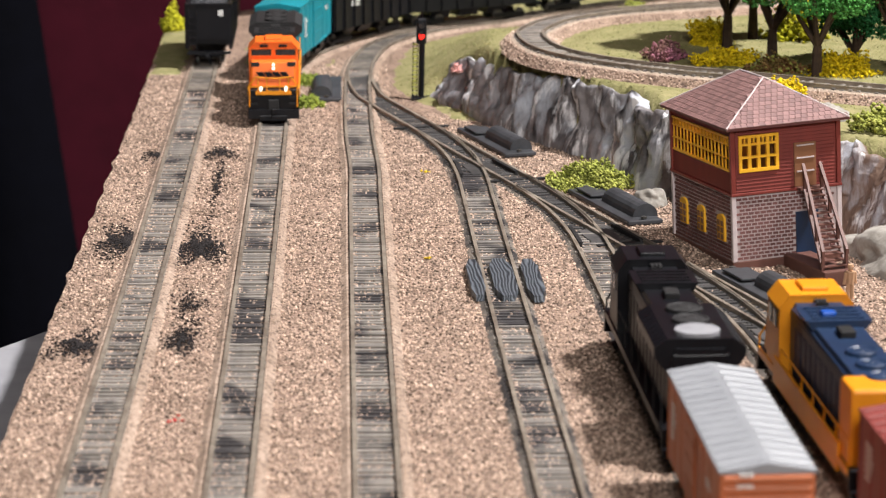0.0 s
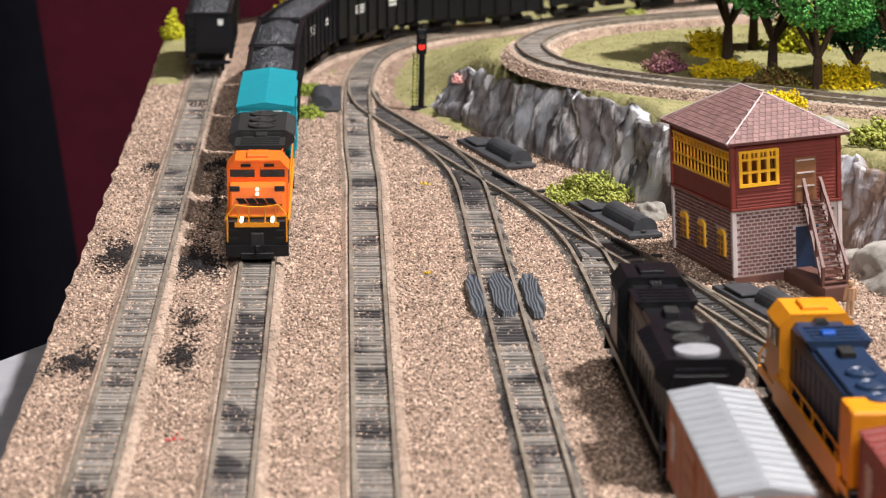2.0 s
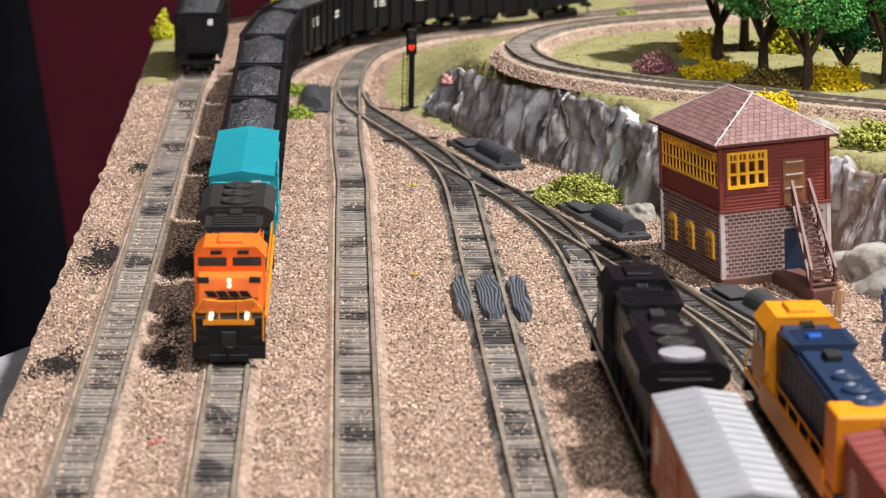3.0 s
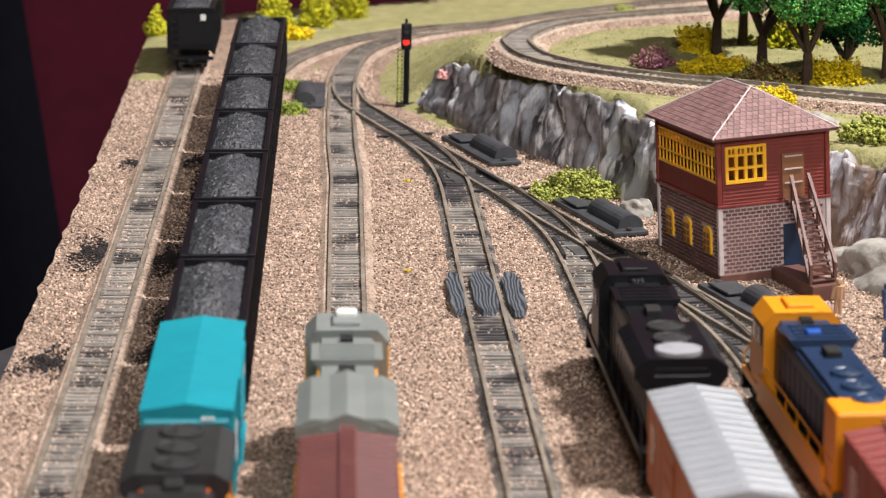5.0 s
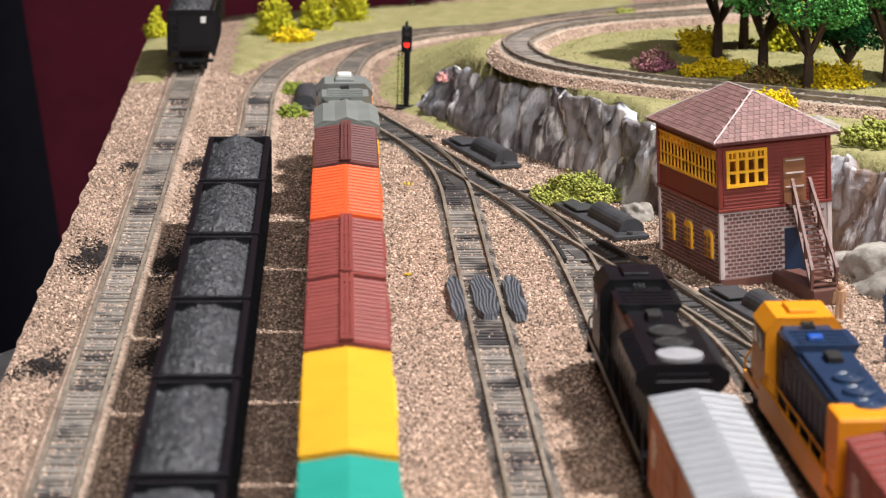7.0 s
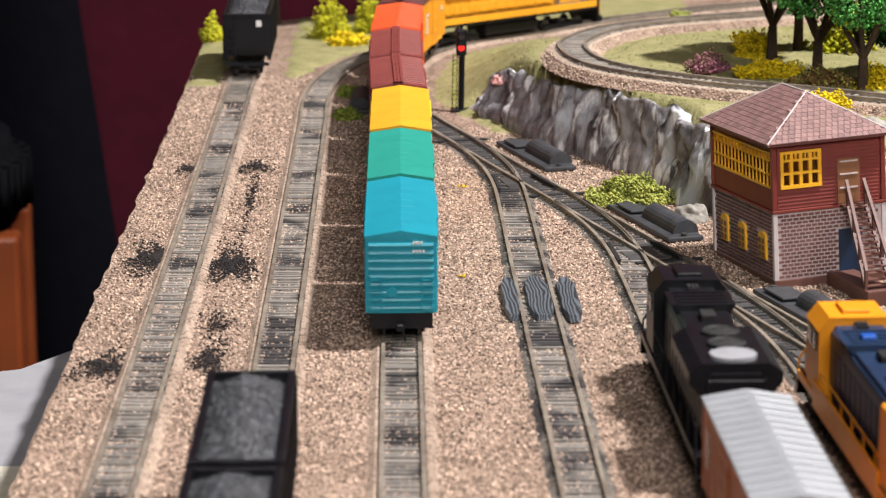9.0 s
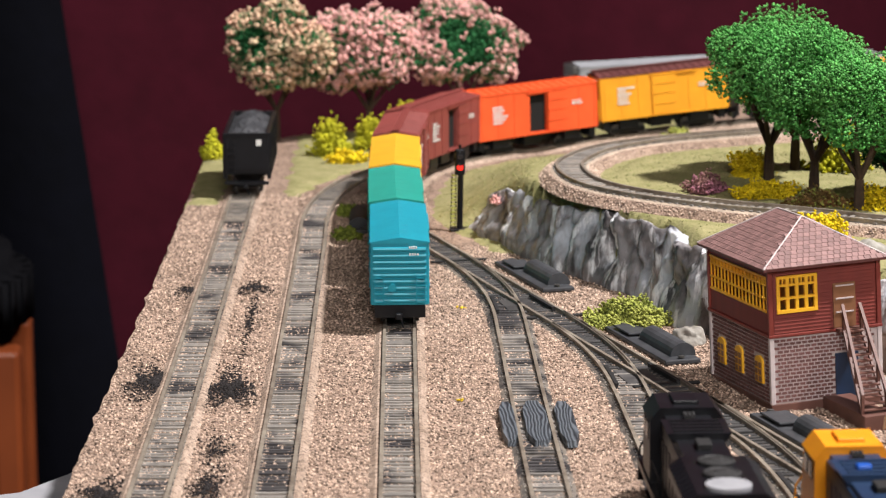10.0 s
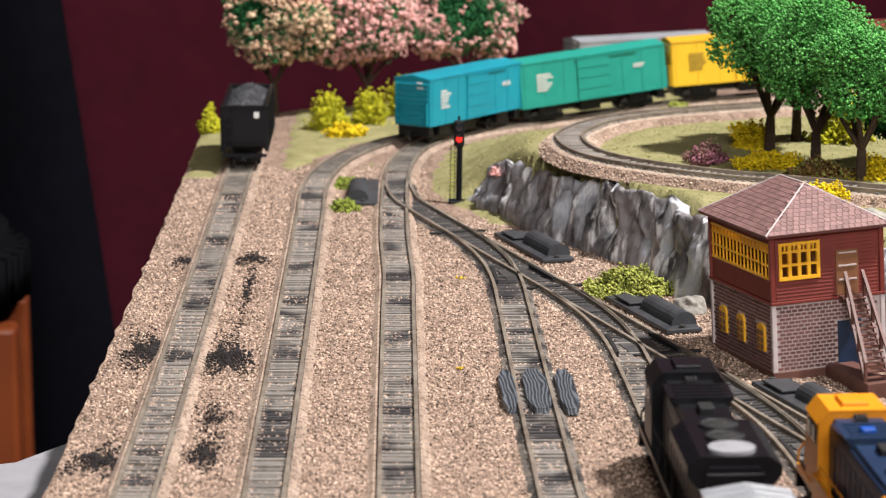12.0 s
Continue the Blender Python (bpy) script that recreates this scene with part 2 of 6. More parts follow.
# ---- mesh helpers ----
def box(bm, x0, x1, y0, y1, z0, z1, bevel=0.0, m=None):
    vs = [bm.verts.new((x, y, z)) for x in (x0, x1) for y in (y0, y1) for z in (z0, z1)]
    fs = [bm.faces.new([vs[i] for i in q]) for q in ((0, 1, 3, 2), (4, 6, 7, 5), (0, 4, 5, 1), (2, 3, 7, 6), (0, 2, 6, 4), (1, 5, 7, 3))]
    if bevel:
        es = list({e for f in fs for e in f.edges})
        r = bmesh.ops.bevel(bm, geom=es, offset=bevel, segments=2, affect="EDGES", profile=0.5)
        vs = list({v for f in r["faces"] for v in f.verts} | {v for v in vs if v.is_valid})
    if m:
        bmesh.ops.transform(bm, matrix=m, verts=[v for v in vs if v.is_valid])
    return vs


def prism(bm, profile, y0, y1):
    """Closed (x, z) outline swept from y0 to y1."""
    a = [bm.verts.new((x, y0, z)) for x, z in profile]
    b = [bm.verts.new((x, y1, z)) for x, z in profile]
    k = len(profile)
    for i in range(k):
        bm.faces.new((a[i], a[(i + 1) % k], b[(i + 1) % k], b[i]))
    bm.faces.new(a[::-1])
    bm.faces.new(b)
    return a + b


def rod(bm, p, q, r, n=8, r2=None):
    p, q = Vector(p), Vector(q)
    d = q - p
    m = Matrix.Translation((p + q) / 2) @ d.to_track_quat("Z", "Y").to_matrix().to_4x4()
    bmesh.ops.create_cone(bm, cap_ends=True, segments=n, radius1=r, radius2=r if r2 is None else r2, depth=d.length, matrix=m)


def mesh_of(bm, name):
    bmesh.ops.recalc_face_normals(bm, faces=bm.faces)
    me = bpy.data.meshes.new(name)
    bm.to_mesh(me)
    bm.free()
    return me


def part(name, bm, material, parent=None, label="", smooth=False):
    me = mesh_of(bm, name)
    me.materials.append(material)
    if smooth:
        me.shade_smooth()
    ob = new(name, me)
    if parent:
        ob.parent = parent
    if label:
        ob["label"] = label
    return ob


def raw(name, verts, faces, material, parent=None, label="", smooth=False):
    me = bpy.data.meshes.new(name)
    me.from_pydata(verts, [], faces)
    me.materials.append(material)
    if smooth:
        me.shade_smooth()
    ob = new(name, me)
    if parent:
        ob.parent = parent
    if label:
        ob["label"] = label
    return ob


def thing(name, label, category, group="", m=None):
    ob = new(name)
    ob.empty_display_size = 0.01
    if m:
        ob.matrix_basis = m
    return tagged(ob, label, category, group)


def scatter(name, points, sizes, material, flat=0.7, seed=1, parent=None, label=""):
    """Many small irregular stones or clumps, each an eight-sided lump, joined into one mesh."""
    rng = np.random.default_rng(seed)
    p = np.asarray(points, float)
    k = len(p)
    base = np.array([(1, 0, 0), (-1, 0, 0), (0, 1, 0), (0, -1, 0), (0, 0, 1), (0, 0, -1)], float)
    tri = np.array([(0, 2, 4), (2, 1, 4), (1, 3, 4), (3, 0, 4), (2, 0, 5), (1, 2, 5), (3, 1, 5), (0, 3, 5)])
    v = base[None] * rng.uniform(0.6, 1.25, (k, 6, 1)) + rng.normal(0, 0.16, (k, 6, 3))
    a = rng.uniform(0, 2 * np.pi, k)
    c, s = np.cos(a), np.sin(a)
    x = v[:, :, 0] * c[:, None] - v[:, :, 1] * s[:, None]
    y = v[:, :, 0] * s[:, None] + v[:, :, 1] * c[:, None]
    v = np.stack([x, y, v[:, :, 2] * flat], 2) * np.asarray(sizes)[:, None, None] + p[:, None]
    f = tri[None] + (np.arange(k) * 6)[:, None, None]
    me = bpy.data.meshes.new(name)
    me.vertices.add(k * 6)
    me.vertices.foreach_set("co", v.ravel())
    me.loops.add(k * 24)
    me.loops.foreach_set("vertex_index", f.ravel().astype(np.int32))
    me.polygons.add(k * 8)
    me.polygons.foreach_set("loop_start", np.arange(0, k * 24, 3, dtype=np.int32))
    me.update(calc_edges=True)
    me.validate()
    me.materials.append(material)
    ob = new(name, me)
    if parent:
        ob.parent = parent
    if label:
        ob["label"] = label
    return ob


def smooth_path(pts, step=0.002):
    """A smooth line through the points, in even steps."""
    p = [Vector((x, y)) for x, y in pts]
    out = []
    for i in range(len(p) - 1):
        a, b, c, d = p[max(i - 1, 0)], p[i], p[i + 1], p[min(i + 2, len(p) - 1)]
        k = max(2, int((c - b).length / step))
        lb = (c - b).length
        ta = (c - a) * (lb / max((c - a).length, 1e-9))
        td = (d - b) * (lb / max((d - b).length, 1e-9))
        for j in range(k):
            u = j / k
            out.append(b * (2 * u ** 3 - 3 * u ** 2 + 1) + ta * (u ** 3 - 2 * u ** 2 + u) + c * (3 * u ** 2 - 2 * u ** 3) + td * (u ** 3 - u ** 2))
    out.append(p[-1])
    return out


class Line:
    """A track's middle line; s runs in metres and starts at s0."""

    def __init__(self, pts, s0):
        self.p = smooth_path(pts)
        self.s = [s0]
        for a, b in zip(self.p, self.p[1:]):
            self.s.append(self.s[-1] + (b - a).length)

    def at(self, s):
        i = int(np.clip(np.searchsorted(self.s, s) - 1, 0, len(self.p) - 2))
        a, b = self.p[i], self.p[i + 1]
        u = (s - self.s[i]) / (self.s[i + 1] - self.s[i])
        return a + (b - a) * u, (b - a).normalized()


ARC = [(0.0030, 1.228), (0.0110, 1.268), (0.026, 1.297), (0.046, 1.319), (0.070, 1.335), (0.100, 1.347), (0.135, 1.356), (0.190, 1.364), (0.27, 1.370)]
MAIN = Line([(0, -1.3), (0, 0.6), (0.0003, 0.93), (0.0005, 0.985), (-0.0008, 1.05), (-0.001, 1.12), (-0.0002, 1.18), *ARC, (0.45, 1.375), (0.9, 1.378), (1.3, 1.38)], -1.3)
BLEND = [(-0.0295, 1.197), (-0.0225, 1.234), (-0.0115, 1.264), (0.003, 1.290), (0.022, 1.312), (0.045, 1.3285), (0.072, 1.339)]
PASS = Line([(-0.0325, -1.3), (-0.0325, 0.6), (-0.0325, 1.0), (-0.0325, 1.11), (-0.0325, 1.155), *BLEND, *[q for q in ARC if q[0] > 0.09], (0.45, 1.375), (0.9, 1.378), (1.3, 1.38)], -1.3)
SPUR = Line([(-0.064, -1.3), (-0.064, 0.6), (-0.064, 1.1), (-0.064, 1.36)], -1.3)
LADDER = Line([(0, 1.21), (0.0003, 1.175), (0.0022, 1.145), (0.0062, 1.122), (0.0824, 0.8617), (0.0963, 0.814), (0.14, 0.665), (0.19, 0.50)], 0)
TRACK4 = Line([(0.0205, 1.073), (0.0278, 1.044), (0.0335, 1.012), (0.0362, 0.98), (0.0369, 0.94), (0.0375, 0.86), (0.0397, 0.63), (0.041, 0.4)], 0)
TRACK5 = Line([(0.0495, 0.9745), (0.0575, 0.944), (0.0635, 0.914), (0.0668, 0.886), (0.0683, 0.856), (0.0695, 0.81), (0.0728, 0.66), (0.079, 0.38)], 0)
TRACK6 = Line([(0.078, 0.877), (0.0865, 0.846), (0.0945, 0.814), (0.1000, 0.786), (0.1033, 0.756), (0.1052, 0.72), (0.1100, 0.60), (0.118, 0.38)], 0)
LOOP = Line([(0.34, 0.885), (0.2, 0.958), (0.161, 0.981), (0.133, 1.001), (0.113, 1.013), (0.097, 1.026), (0.084, 1.039), (0.073, 1.055), (0.067, 1.072), (0.0645, 1.094), (0.0665, 1.122), (0.074, 1.154), (0.087, 1.20), (0.109, 1.245), (0.138, 1.279), (0.18, 1.305), (0.26, 1.322), (0.36, 1.328)], 0)


def main_z(x, y):
    """The main line climbs once it has rounded the yard's end."""
    return float(np.interp(x, (0.065, 0.10, 0.135, 0.20, 0.35), (0.0, 0.0033, 0.006, 0.010, 0.014))) if y > 1.25 else 0.0


def loop_z(x, y):
    """Height of the branch track: level along the cliff, falling away behind."""
    return float(np.interp(y, (1.09, 1.156, 1.205, 1.271, 1.30, 1.33), (0.029, 0.025, 0.0205, 0.0145, 0.0125, 0.0125)))


RAIL_TOP = 0.0022


# ---- the table, its ground and the hall ----
def hall():
    bm = bmesh.new()
    box(bm, -4, 4, -4, 5, -0.86, -0.80)
    tagged(part("floor", bm, FASCIA), "dark hall floor", "floor", kind="structure")
    bm = bmesh.new()
    box(bm, -4, 4, -4, 5, 2.4, 2.46)
    tagged(part("ceiling", bm, HALL), "plain painted hall ceiling", "ceiling", kind="structure")
    for nm, q in (("wall_north", (-4, 4, 4.9, 5.0)), ("wall_south", (-4, 4, -4.0, -3.9)), ("wall_east", (3.9, 4, -3.9, 4.9)), ("wall_west", (-4, -3.9, -3.9, 4.9))):
        bm = bmesh.new()
        box(bm, *q, -0.8, 2.4)
        tagged(part(nm, bm, HALL), "plain painted hall wall", "wall", kind="structure")


def curtain(name, x0, x1, y, lean, material, label, folds, depth):
    """A hanging cloth with rounded folds and a real thickness."""
    nx, nz = 160, 14
    v, f = [], []
    for side in (0, 1):
        for j in range(nz + 1):
            z = -0.8 + 2.1 * j / nz
            for i in range(nx + 1):
                u = i / nx
                x = x0 + (x1 - x0) * u + lean * (z - 0.0)
                w = math.sin(u * folds * 6.283 + 0.8 * math.sin(u * 17)) * depth * (1 - 0.25 * j / nz)
                v.append((x, y + w + 0.003 * side, z))
    o = (nz + 1) * (nx + 1)
    for j in range(nz):
        for i in range(nx):
            a = j * (nx + 1) + i
            f.append((a, a + 1, a + nx + 2, a + nx + 1))
            f.append((o + a, o + a + nx + 1, o + a + nx + 2, o + a + 1))
    return tagged(raw(name, v, f, material, smooth=True), label, "curtain", kind="structure")


def cliff_height(x, y):
    """Height of the scenery behind the cliff, 0 on the yard."""
    d = 1e9
    for (ax, ay), (bx, by) in zip(CLIFF, CLIFF[1:]):
        ex, ey = bx - ax, by - ay
        u = min(1, max(0, ((x - ax) * ex + (y - ay) * ey) / (ex * ex + ey * ey)))
        px, py = ax + u * ex - x, ay + u * ey - y
        side = ex * (y - ay) - ey * (x - ax)
        dist = math.hypot(px, py)
        if dist < abs(d) - 1e-9:
            d = dist if side > 0 else -dist
    k = min(1, max(0, (main_gap(x, y) - 0.014) / 0.042)) if y > 1.0 else 1.0
    k = k * k * (3 - 2 * k)
    e = min(1, max(0, (y - 1.10) / 0.26))
    k *= 1 - e * e * (3 - 2 * e)
    g = min(1, max(0, (d - 0.004) / 0.007))
    return (0.0235 + 0.003 * min(1, max(0, (x - 0.04) / 0.06))) * g * g * (3 - 2 * g) * k


CLIFF = [(0.028, 1.135), (0.037, 1.106), (0.047, 1.078), (0.058, 1.051), (0.069, 1.029), (0.084, 0.999), (0.091, 0.958), (0.106, 0.935), (0.130, 0.918), (0.150, 0.885), (0.160, 0.845), (0.19, 0.80), (0.30, 0.70)]


def ground():
    """The layout's top: a flat yard with a slightly ragged edge, and its thick table edge."""
    rng = random.Random(4)
    left = [(-0.0865 + 0.0014 * noise.noise((0, y * 60, 0)) + rng.uniform(-0.0004, 0.0004), y) for y in np.arange(-1.0, 1.33, 0.008)]
    rim = left + [(-0.075, 1.355), (-0.05, 1.385), (0.02, 1.415), (0.10, 1.47), (0.25, 1.51), (0.9, 1.51), (0.9, -1.0)]
    bm = bmesh.new()
    top = [bm.verts.new((x, y, 0)) for x, y in rim]
    low = [bm.verts.new((x + (0.002 if x < 0 else 0), y, -0.028)) for x, y in rim]
    bm.faces.new(top)
    for i in range(len(rim)):
        j = (i + 1) % len(rim)
        bm.faces.new((top[i], low[i], low[j], top[j]))
    bm.faces.new(low[::-1])
    tagged(part("ground", bm, BALLAST), "pinkish crushed stone yard surface of a model railway", "ground", kind="structure")
    bm = bmesh.new()
    box(bm, -0.075, 0.88, -0.98, 1.33, -0.10, -0.0285)
    tagged(part("table_frame", bm, FASCIA), "dark table frame under the layout", "table", kind="structure")
    bm = bmesh.new()
    box(bm, -0.05, 0.86, -0.9, 1.30, -0.80, -0.1005)
    tagged(part("table_skirt", bm, NAVY), "dark cloth skirt round the layout table", "table skirt", kind="structure")


def grid_sheet(name, x0, x1, y0, y1, step, height, inside, material):
    xs, ys = np.arange(x0, x1 + step / 2, step), np.arange(y0, y1 + step / 2, step)
    v, f, ix = [], [], {}
    for j, y in enumerate(ys):
        for i, x in enumerate(xs):
            ix[i, j] = len(v)
            v.append((x, y, height(x, y)))
    for j in range(len(ys) - 1):
        for i in range(len(xs) - 1):
            if inside(xs[i] + step / 2, ys[j] + step / 2):
                f.append((ix[i, j], ix[i + 1, j], ix[i + 1, j + 1], ix[i, j + 1]))
    return raw(name, v, f, material, smooth=True)


def main_gap(x, y):
    """How far a place lies inside the main curve's middle line."""
    if y < 1.18:
        return x
    i = int(np.hypot(MAIN_XY[:, 0] - x, MAIN_XY[:, 1] - y).argmin())
    i = min(max(i, 1), len(MAIN_XY) - 2)
    d = MAIN_XY[i + 1] - MAIN_XY[i - 1]
    e = np.array((x, y)) - MAIN_XY[i]
    return float((d[1] * e[0] - d[0] * e[1]) / np.hypot(*d))


MAIN_XY = np.array([(q.x, q.y) for q in MAIN.p[::3] if q.y > 1.1])


def near(line, x, y, every=6):
    q = Vector((x, y))
    return min((p - q).length for p in line.p[::every])


def scenery():
    loop_pts = np.array([(p.x, p.y) for p in LOOP.p[::3]])

    def hill_edge(x, y):
        """Distance inside the grassed area, negative outside it."""
        w = 0.003 * noise.noise((x * 130, y * 130, 3))
        low = min(main_gap(x, y) - 0.0145, (x - 0.012) * 0.96 + (y - 1.122) * 0.28 - 0.0125, (y - 1.085) * 0.5) + w
        return max(low, cliff_height(x, y) * 4 - 0.004)

    def hill_z(x, y):
        z = max(cliff_height(x, y), main_z(x, y) - 0.001 if main_gap(x, y) > 0.012 else 0) + min(0.0009, max(-0.003, hill_edge(x, y) * 0.35)) + 0.0009 * noise.noise((x * 90, y * 90, 0)) * (x > 0.02)
        d = np.hypot(loop_pts[:, 0] - x, loop_pts[:, 1] - y)
        i = int(d.argmin())
        if d[i] < 0.024:
            u = min(1, max(0, (d[i] - 0.014) / 0.010))
            u = u * u * (3 - 2 * u)
            lz = loop_z(*loop_pts[i]) - 0.0028
            z = z * u + lz * (1 - u) if cliff_height(x, y) > 0.005 or y > 1.14 else z
        return z

    def hill_in(x, y):
        return hill_edge(x, y) > -0.006
    tagged(grid_sheet("grass_hill", 0.0, 0.45, 0.76, 1.40, 0.003, hill_z, hill_in, TURF), "olive and tan grass mat over the raised scenery", "grass", kind="structure")

    def strip_edge(x, y):
        w = 0.003 * noise.noise((x * 120, y * 120, 5))
        one = min(x + 0.0868, -0.0725 - x, (y - 1.195) * 0.6, (1.335 - y) * 0.6)
        two = min(x + 0.047, (y - 1.215) * 0.5, near(PASS, x, y) - 0.0135, 1.385 + (x + 0.05) * 0.4 - y)
        if main_gap(x, y) > -0.012 or x > -0.0325 and y < 1.2:
            two = -1
        return max(one, two) + w * (max(one, two) < 0.004)

    tagged(grid_sheet("grass_strip", -0.087, 0.14, 1.19, 1.46, 0.0022, lambda x, y: min(0.0010, max(-0.002, strip_edge(x, y) * 0.4)) + 0.0004 * noise.noise((x * 110, y * 110, 0)), lambda x, y: strip_edge(x, y) > -0.005, TURF), "olive grass mat behind the yard tracks", "grass", kind="structure")
    # short fibres over the hill
    rng = np.random.default_rng(11)
    pts = []
    while len(pts) < 9000:
        x, y = rng.uniform(0.0, 0.3), rng.uniform(0.95, 1.40)
        if hill_edge(x, y) > 0.003 and near(LOOP, x, y, 12) > 0.0145:
            pts.append((x, y, hill_z(x, y)))
    tagged(scatter("grass_tufts", pts, rng.uniform(0.0002, 0.0005, len(pts)), TUFTS, 1.1, 3), "short olive grass fibres on the hill", "grass", kind="stuff")


def rock_face():
    """The plaster cliff: a jagged wall of rock along its foot, with a rough crest."""
    foot = smooth_path(CLIFF[:12], 0.0012)
    nv = 34
    v, f = [], []
    run = 0.0
    for i, p in enumerate(foot):
        a, b = foot[max(i - 1, 0)], foot[min(i + 1, len(foot) - 1)]
        t = (b - a).normalized()
        nrm = Vector((-t.y, t.x))
        if i:
            run += (p - foot[i - 1]).length
        h = 0.0065 + 0.0126 * min(1, run / 0.02) + 0.0065 * min(1, max(0, (run - 0.03) / 0.10))
        h *= 1 + 0.10 * noise.noise((run * 60, 0, 7)) + 0.07 * noise.noise((run * 210, 0, 2)) + 0.05 * noise.noise((run * 520, 0, 3))
        for j in range(nv + 1):
            u = j / nv
            if u < 0.72:
                z, back = h * (u / 0.72), 0.0050 * (u / 0.72) ** 1.3
            else:
                k = (u - 0.72) / 0.28
                z, back = h * (1 - 0.30 * k * k) - 0.004 * k, 0.0050 + 0.012 * k
            q = (run * 130, z * 55, 0)
            crag = 0.0040 * noise.fractal(q, 0.9, 2.1, 5) + 0.0062 * (abs(noise.noise((run * 38, z * 9, 12))) - 0.25) + 0.016 * max(0, 0.3 - u) + 0.0035 * abs(noise.noise((run * 75, z * 26, 4))) - 0.0022 * abs(noise.noise((run * 230, z * 60, 9)))
            crag *= min(1, 0.35 + u * 2) 
            z += 0.0016 * noise.noise((run * 260, u * 9, 5)) * (u > 0.3)
            w = p + nrm * (back - crag)
            v.append((w.x, w.y, z - 0.002 * (j == 0)))
    for i in range(len(foot) - 1):
        for j in range(nv):
            a = i * (nv + 1) + j
            f.append((a, a + nv + 1, a + nv + 2, a + 1))
    ob = raw("rock_cliff", v, f, ROCK_FACE, smooth=True)
    tagged(ob, "grey and white painted plaster rock cliff", "cliff", kind="structure")


def rock_face_material():
    """Grey rock with dark clefts, white streaks running down, and browner parts."""
    m = mat("streaked_cliff", (0.27, 0.255, 0.265), (0.06, 0.054, 0.058), 0.42, scale=260, bump=0.9, dist=0.0010, spec=0.5)
    n, l = m.node_tree.nodes, m.node_tree.links
    b = n["Principled BSDF"]
    out = b.inputs["Base Color"].links[0].from_socket
    tc = n.new("ShaderNodeTexCoord")

    sep, east = n.new("ShaderNodeSeparateXYZ"), n.new("ShaderNodeMapRange")
    east.inputs[1].default_value, east.inputs[2].default_value, east.inputs[4].default_value = 0.10, 0.135, 0.25
    l.new(tc.outputs["Object"], sep.inputs[0])
    l.new(sep.outputs[0], east.inputs[0])

    def wash(out, colour, scale, squash, lo, hi, seed, more=None):
        """One coat of paint, brushed down the face in streaks or dabbed on in patches."""
        mp, w, r, mix = n.new("ShaderNodeMapping"), n.new("ShaderNodeTexNoise"), n.new("ShaderNodeValToRGB"), n.new("ShaderNodeMixRGB")
        mp.inputs["Scale"].default_value = (1, 1, squash)
        mp.inputs["Location"].default_value = (seed, seed * 0.7, 0)
        w.inputs["Scale"].default_value, w.inputs["Detail"].default_value = scale, 6
        w.inputs["Roughness"].default_value = 0.62
        r.color_ramp.elements[0].position, r.color_ramp.elements[1].position = lo, hi
        mix.inputs[2].default_value = (*colour, 1)
        l.new(tc.outputs["Object"], mp.inputs["Vector"])
        l.new(mp.outputs[0], w.inputs["Vector"])
        if more:
            add = n.new("ShaderNodeMath")
            l.new(w.outputs["Fac"], add.inputs[0])
            l.new(more, add.inputs[1])
            l.new(add.outputs[0], r.inputs[0])
        else:
            l.new(w.outputs["Fac"], r.inputs[0])
        l.new(r.outputs[0], mix.inputs[0])
        l.new(out, mix.inputs[1])
        return mix.outputs[0]
    out = wash(out, (0.19, 0.13, 0.10), 24, 0.6, 0.50, 0.64, 3.1, east.outputs[0])
    out = wash(out, (0.030, 0.027, 0.030), 95, 0.22, 0.53, 0.62, 1.7)
    out = wash(out, (0.44, 0.46, 0.51), 60, 0.30, 0.50, 0.62, 8.2)
    out = wash(out, (0.78, 0.78, 0.80), 120, 0.20, 0.555, 0.63, 5.5)
    l.new(out, b.inputs["Base Color"])
    return m


ROCK_FACE = rock_face_material()


def boulder(x, y, z, s, material, seed, label):
    bm = bmesh.new()
    bmesh.ops.create_icosphere(bm, subdivisions=4, radius=1)
    for q in bm.verts:
        k = 1 + 0.35 * noise.noise(q.co * 1.3 + Vector((seed, 0, 0))) + 0.14 * noise.noise(q.co * 4 + Vector((0, seed, 0)))
        q.co = Vector((q.co.x * s[0] * k, q.co.y * s[1] * k, max(q.co.z, -0.25) * s[2] * k))
    ob = part("boulder", bm, material, smooth=True)
    ob.matrix_basis = pose(x, y, z + 0.2 * s[2], 0, 0, seed * 40)
    return tagged(ob, label, "rock")


# ---- tracks ----
def sweep(line, s0, s1, off, profile, z):
    """Sweeps an (across, up) outline along a track's line."""
    k = max(2, int((s1 - s0) / 0.004))
    v, f, n = [], [], len(profile)
    for i in range(k + 1):
        p, t = line.at(s0 + (s1 - s0) * i / k)
        a = Vector((t.y, -t.x))
        zz = z(p.x, p.y) if callable(z) else z
        for x, h in profile:
            q = p + a * (off + x)
            v.append((q.x, q.y, zz + h))
    for i in range(k):
        for j in range(n):
            b, c = i * n + j, i * n + (j + 1) % n
            f.append((b, b + n, c + n, c))
    f.append(tuple(range(n))[::-1])
    f.append(tuple(range(k * n, k * n + n)))
    return v, f


RAIL_FORM = [(x * 1.3, h) for x, h in ((-0.0008, 0.0), (-0.0008, 0.0003), (-0.00025, 0.0005), (-0.00025, 0.0013), (-0.0004, 0.0015), (-0.0004, 0.0019), (0.0004, 0.0019), (0.0004, 0.0015), (0.00025, 0.0013), (0.00025, 0.0005), (0.0008, 0.0003), (0.0008, 0.0))]
TIE_MESH = None


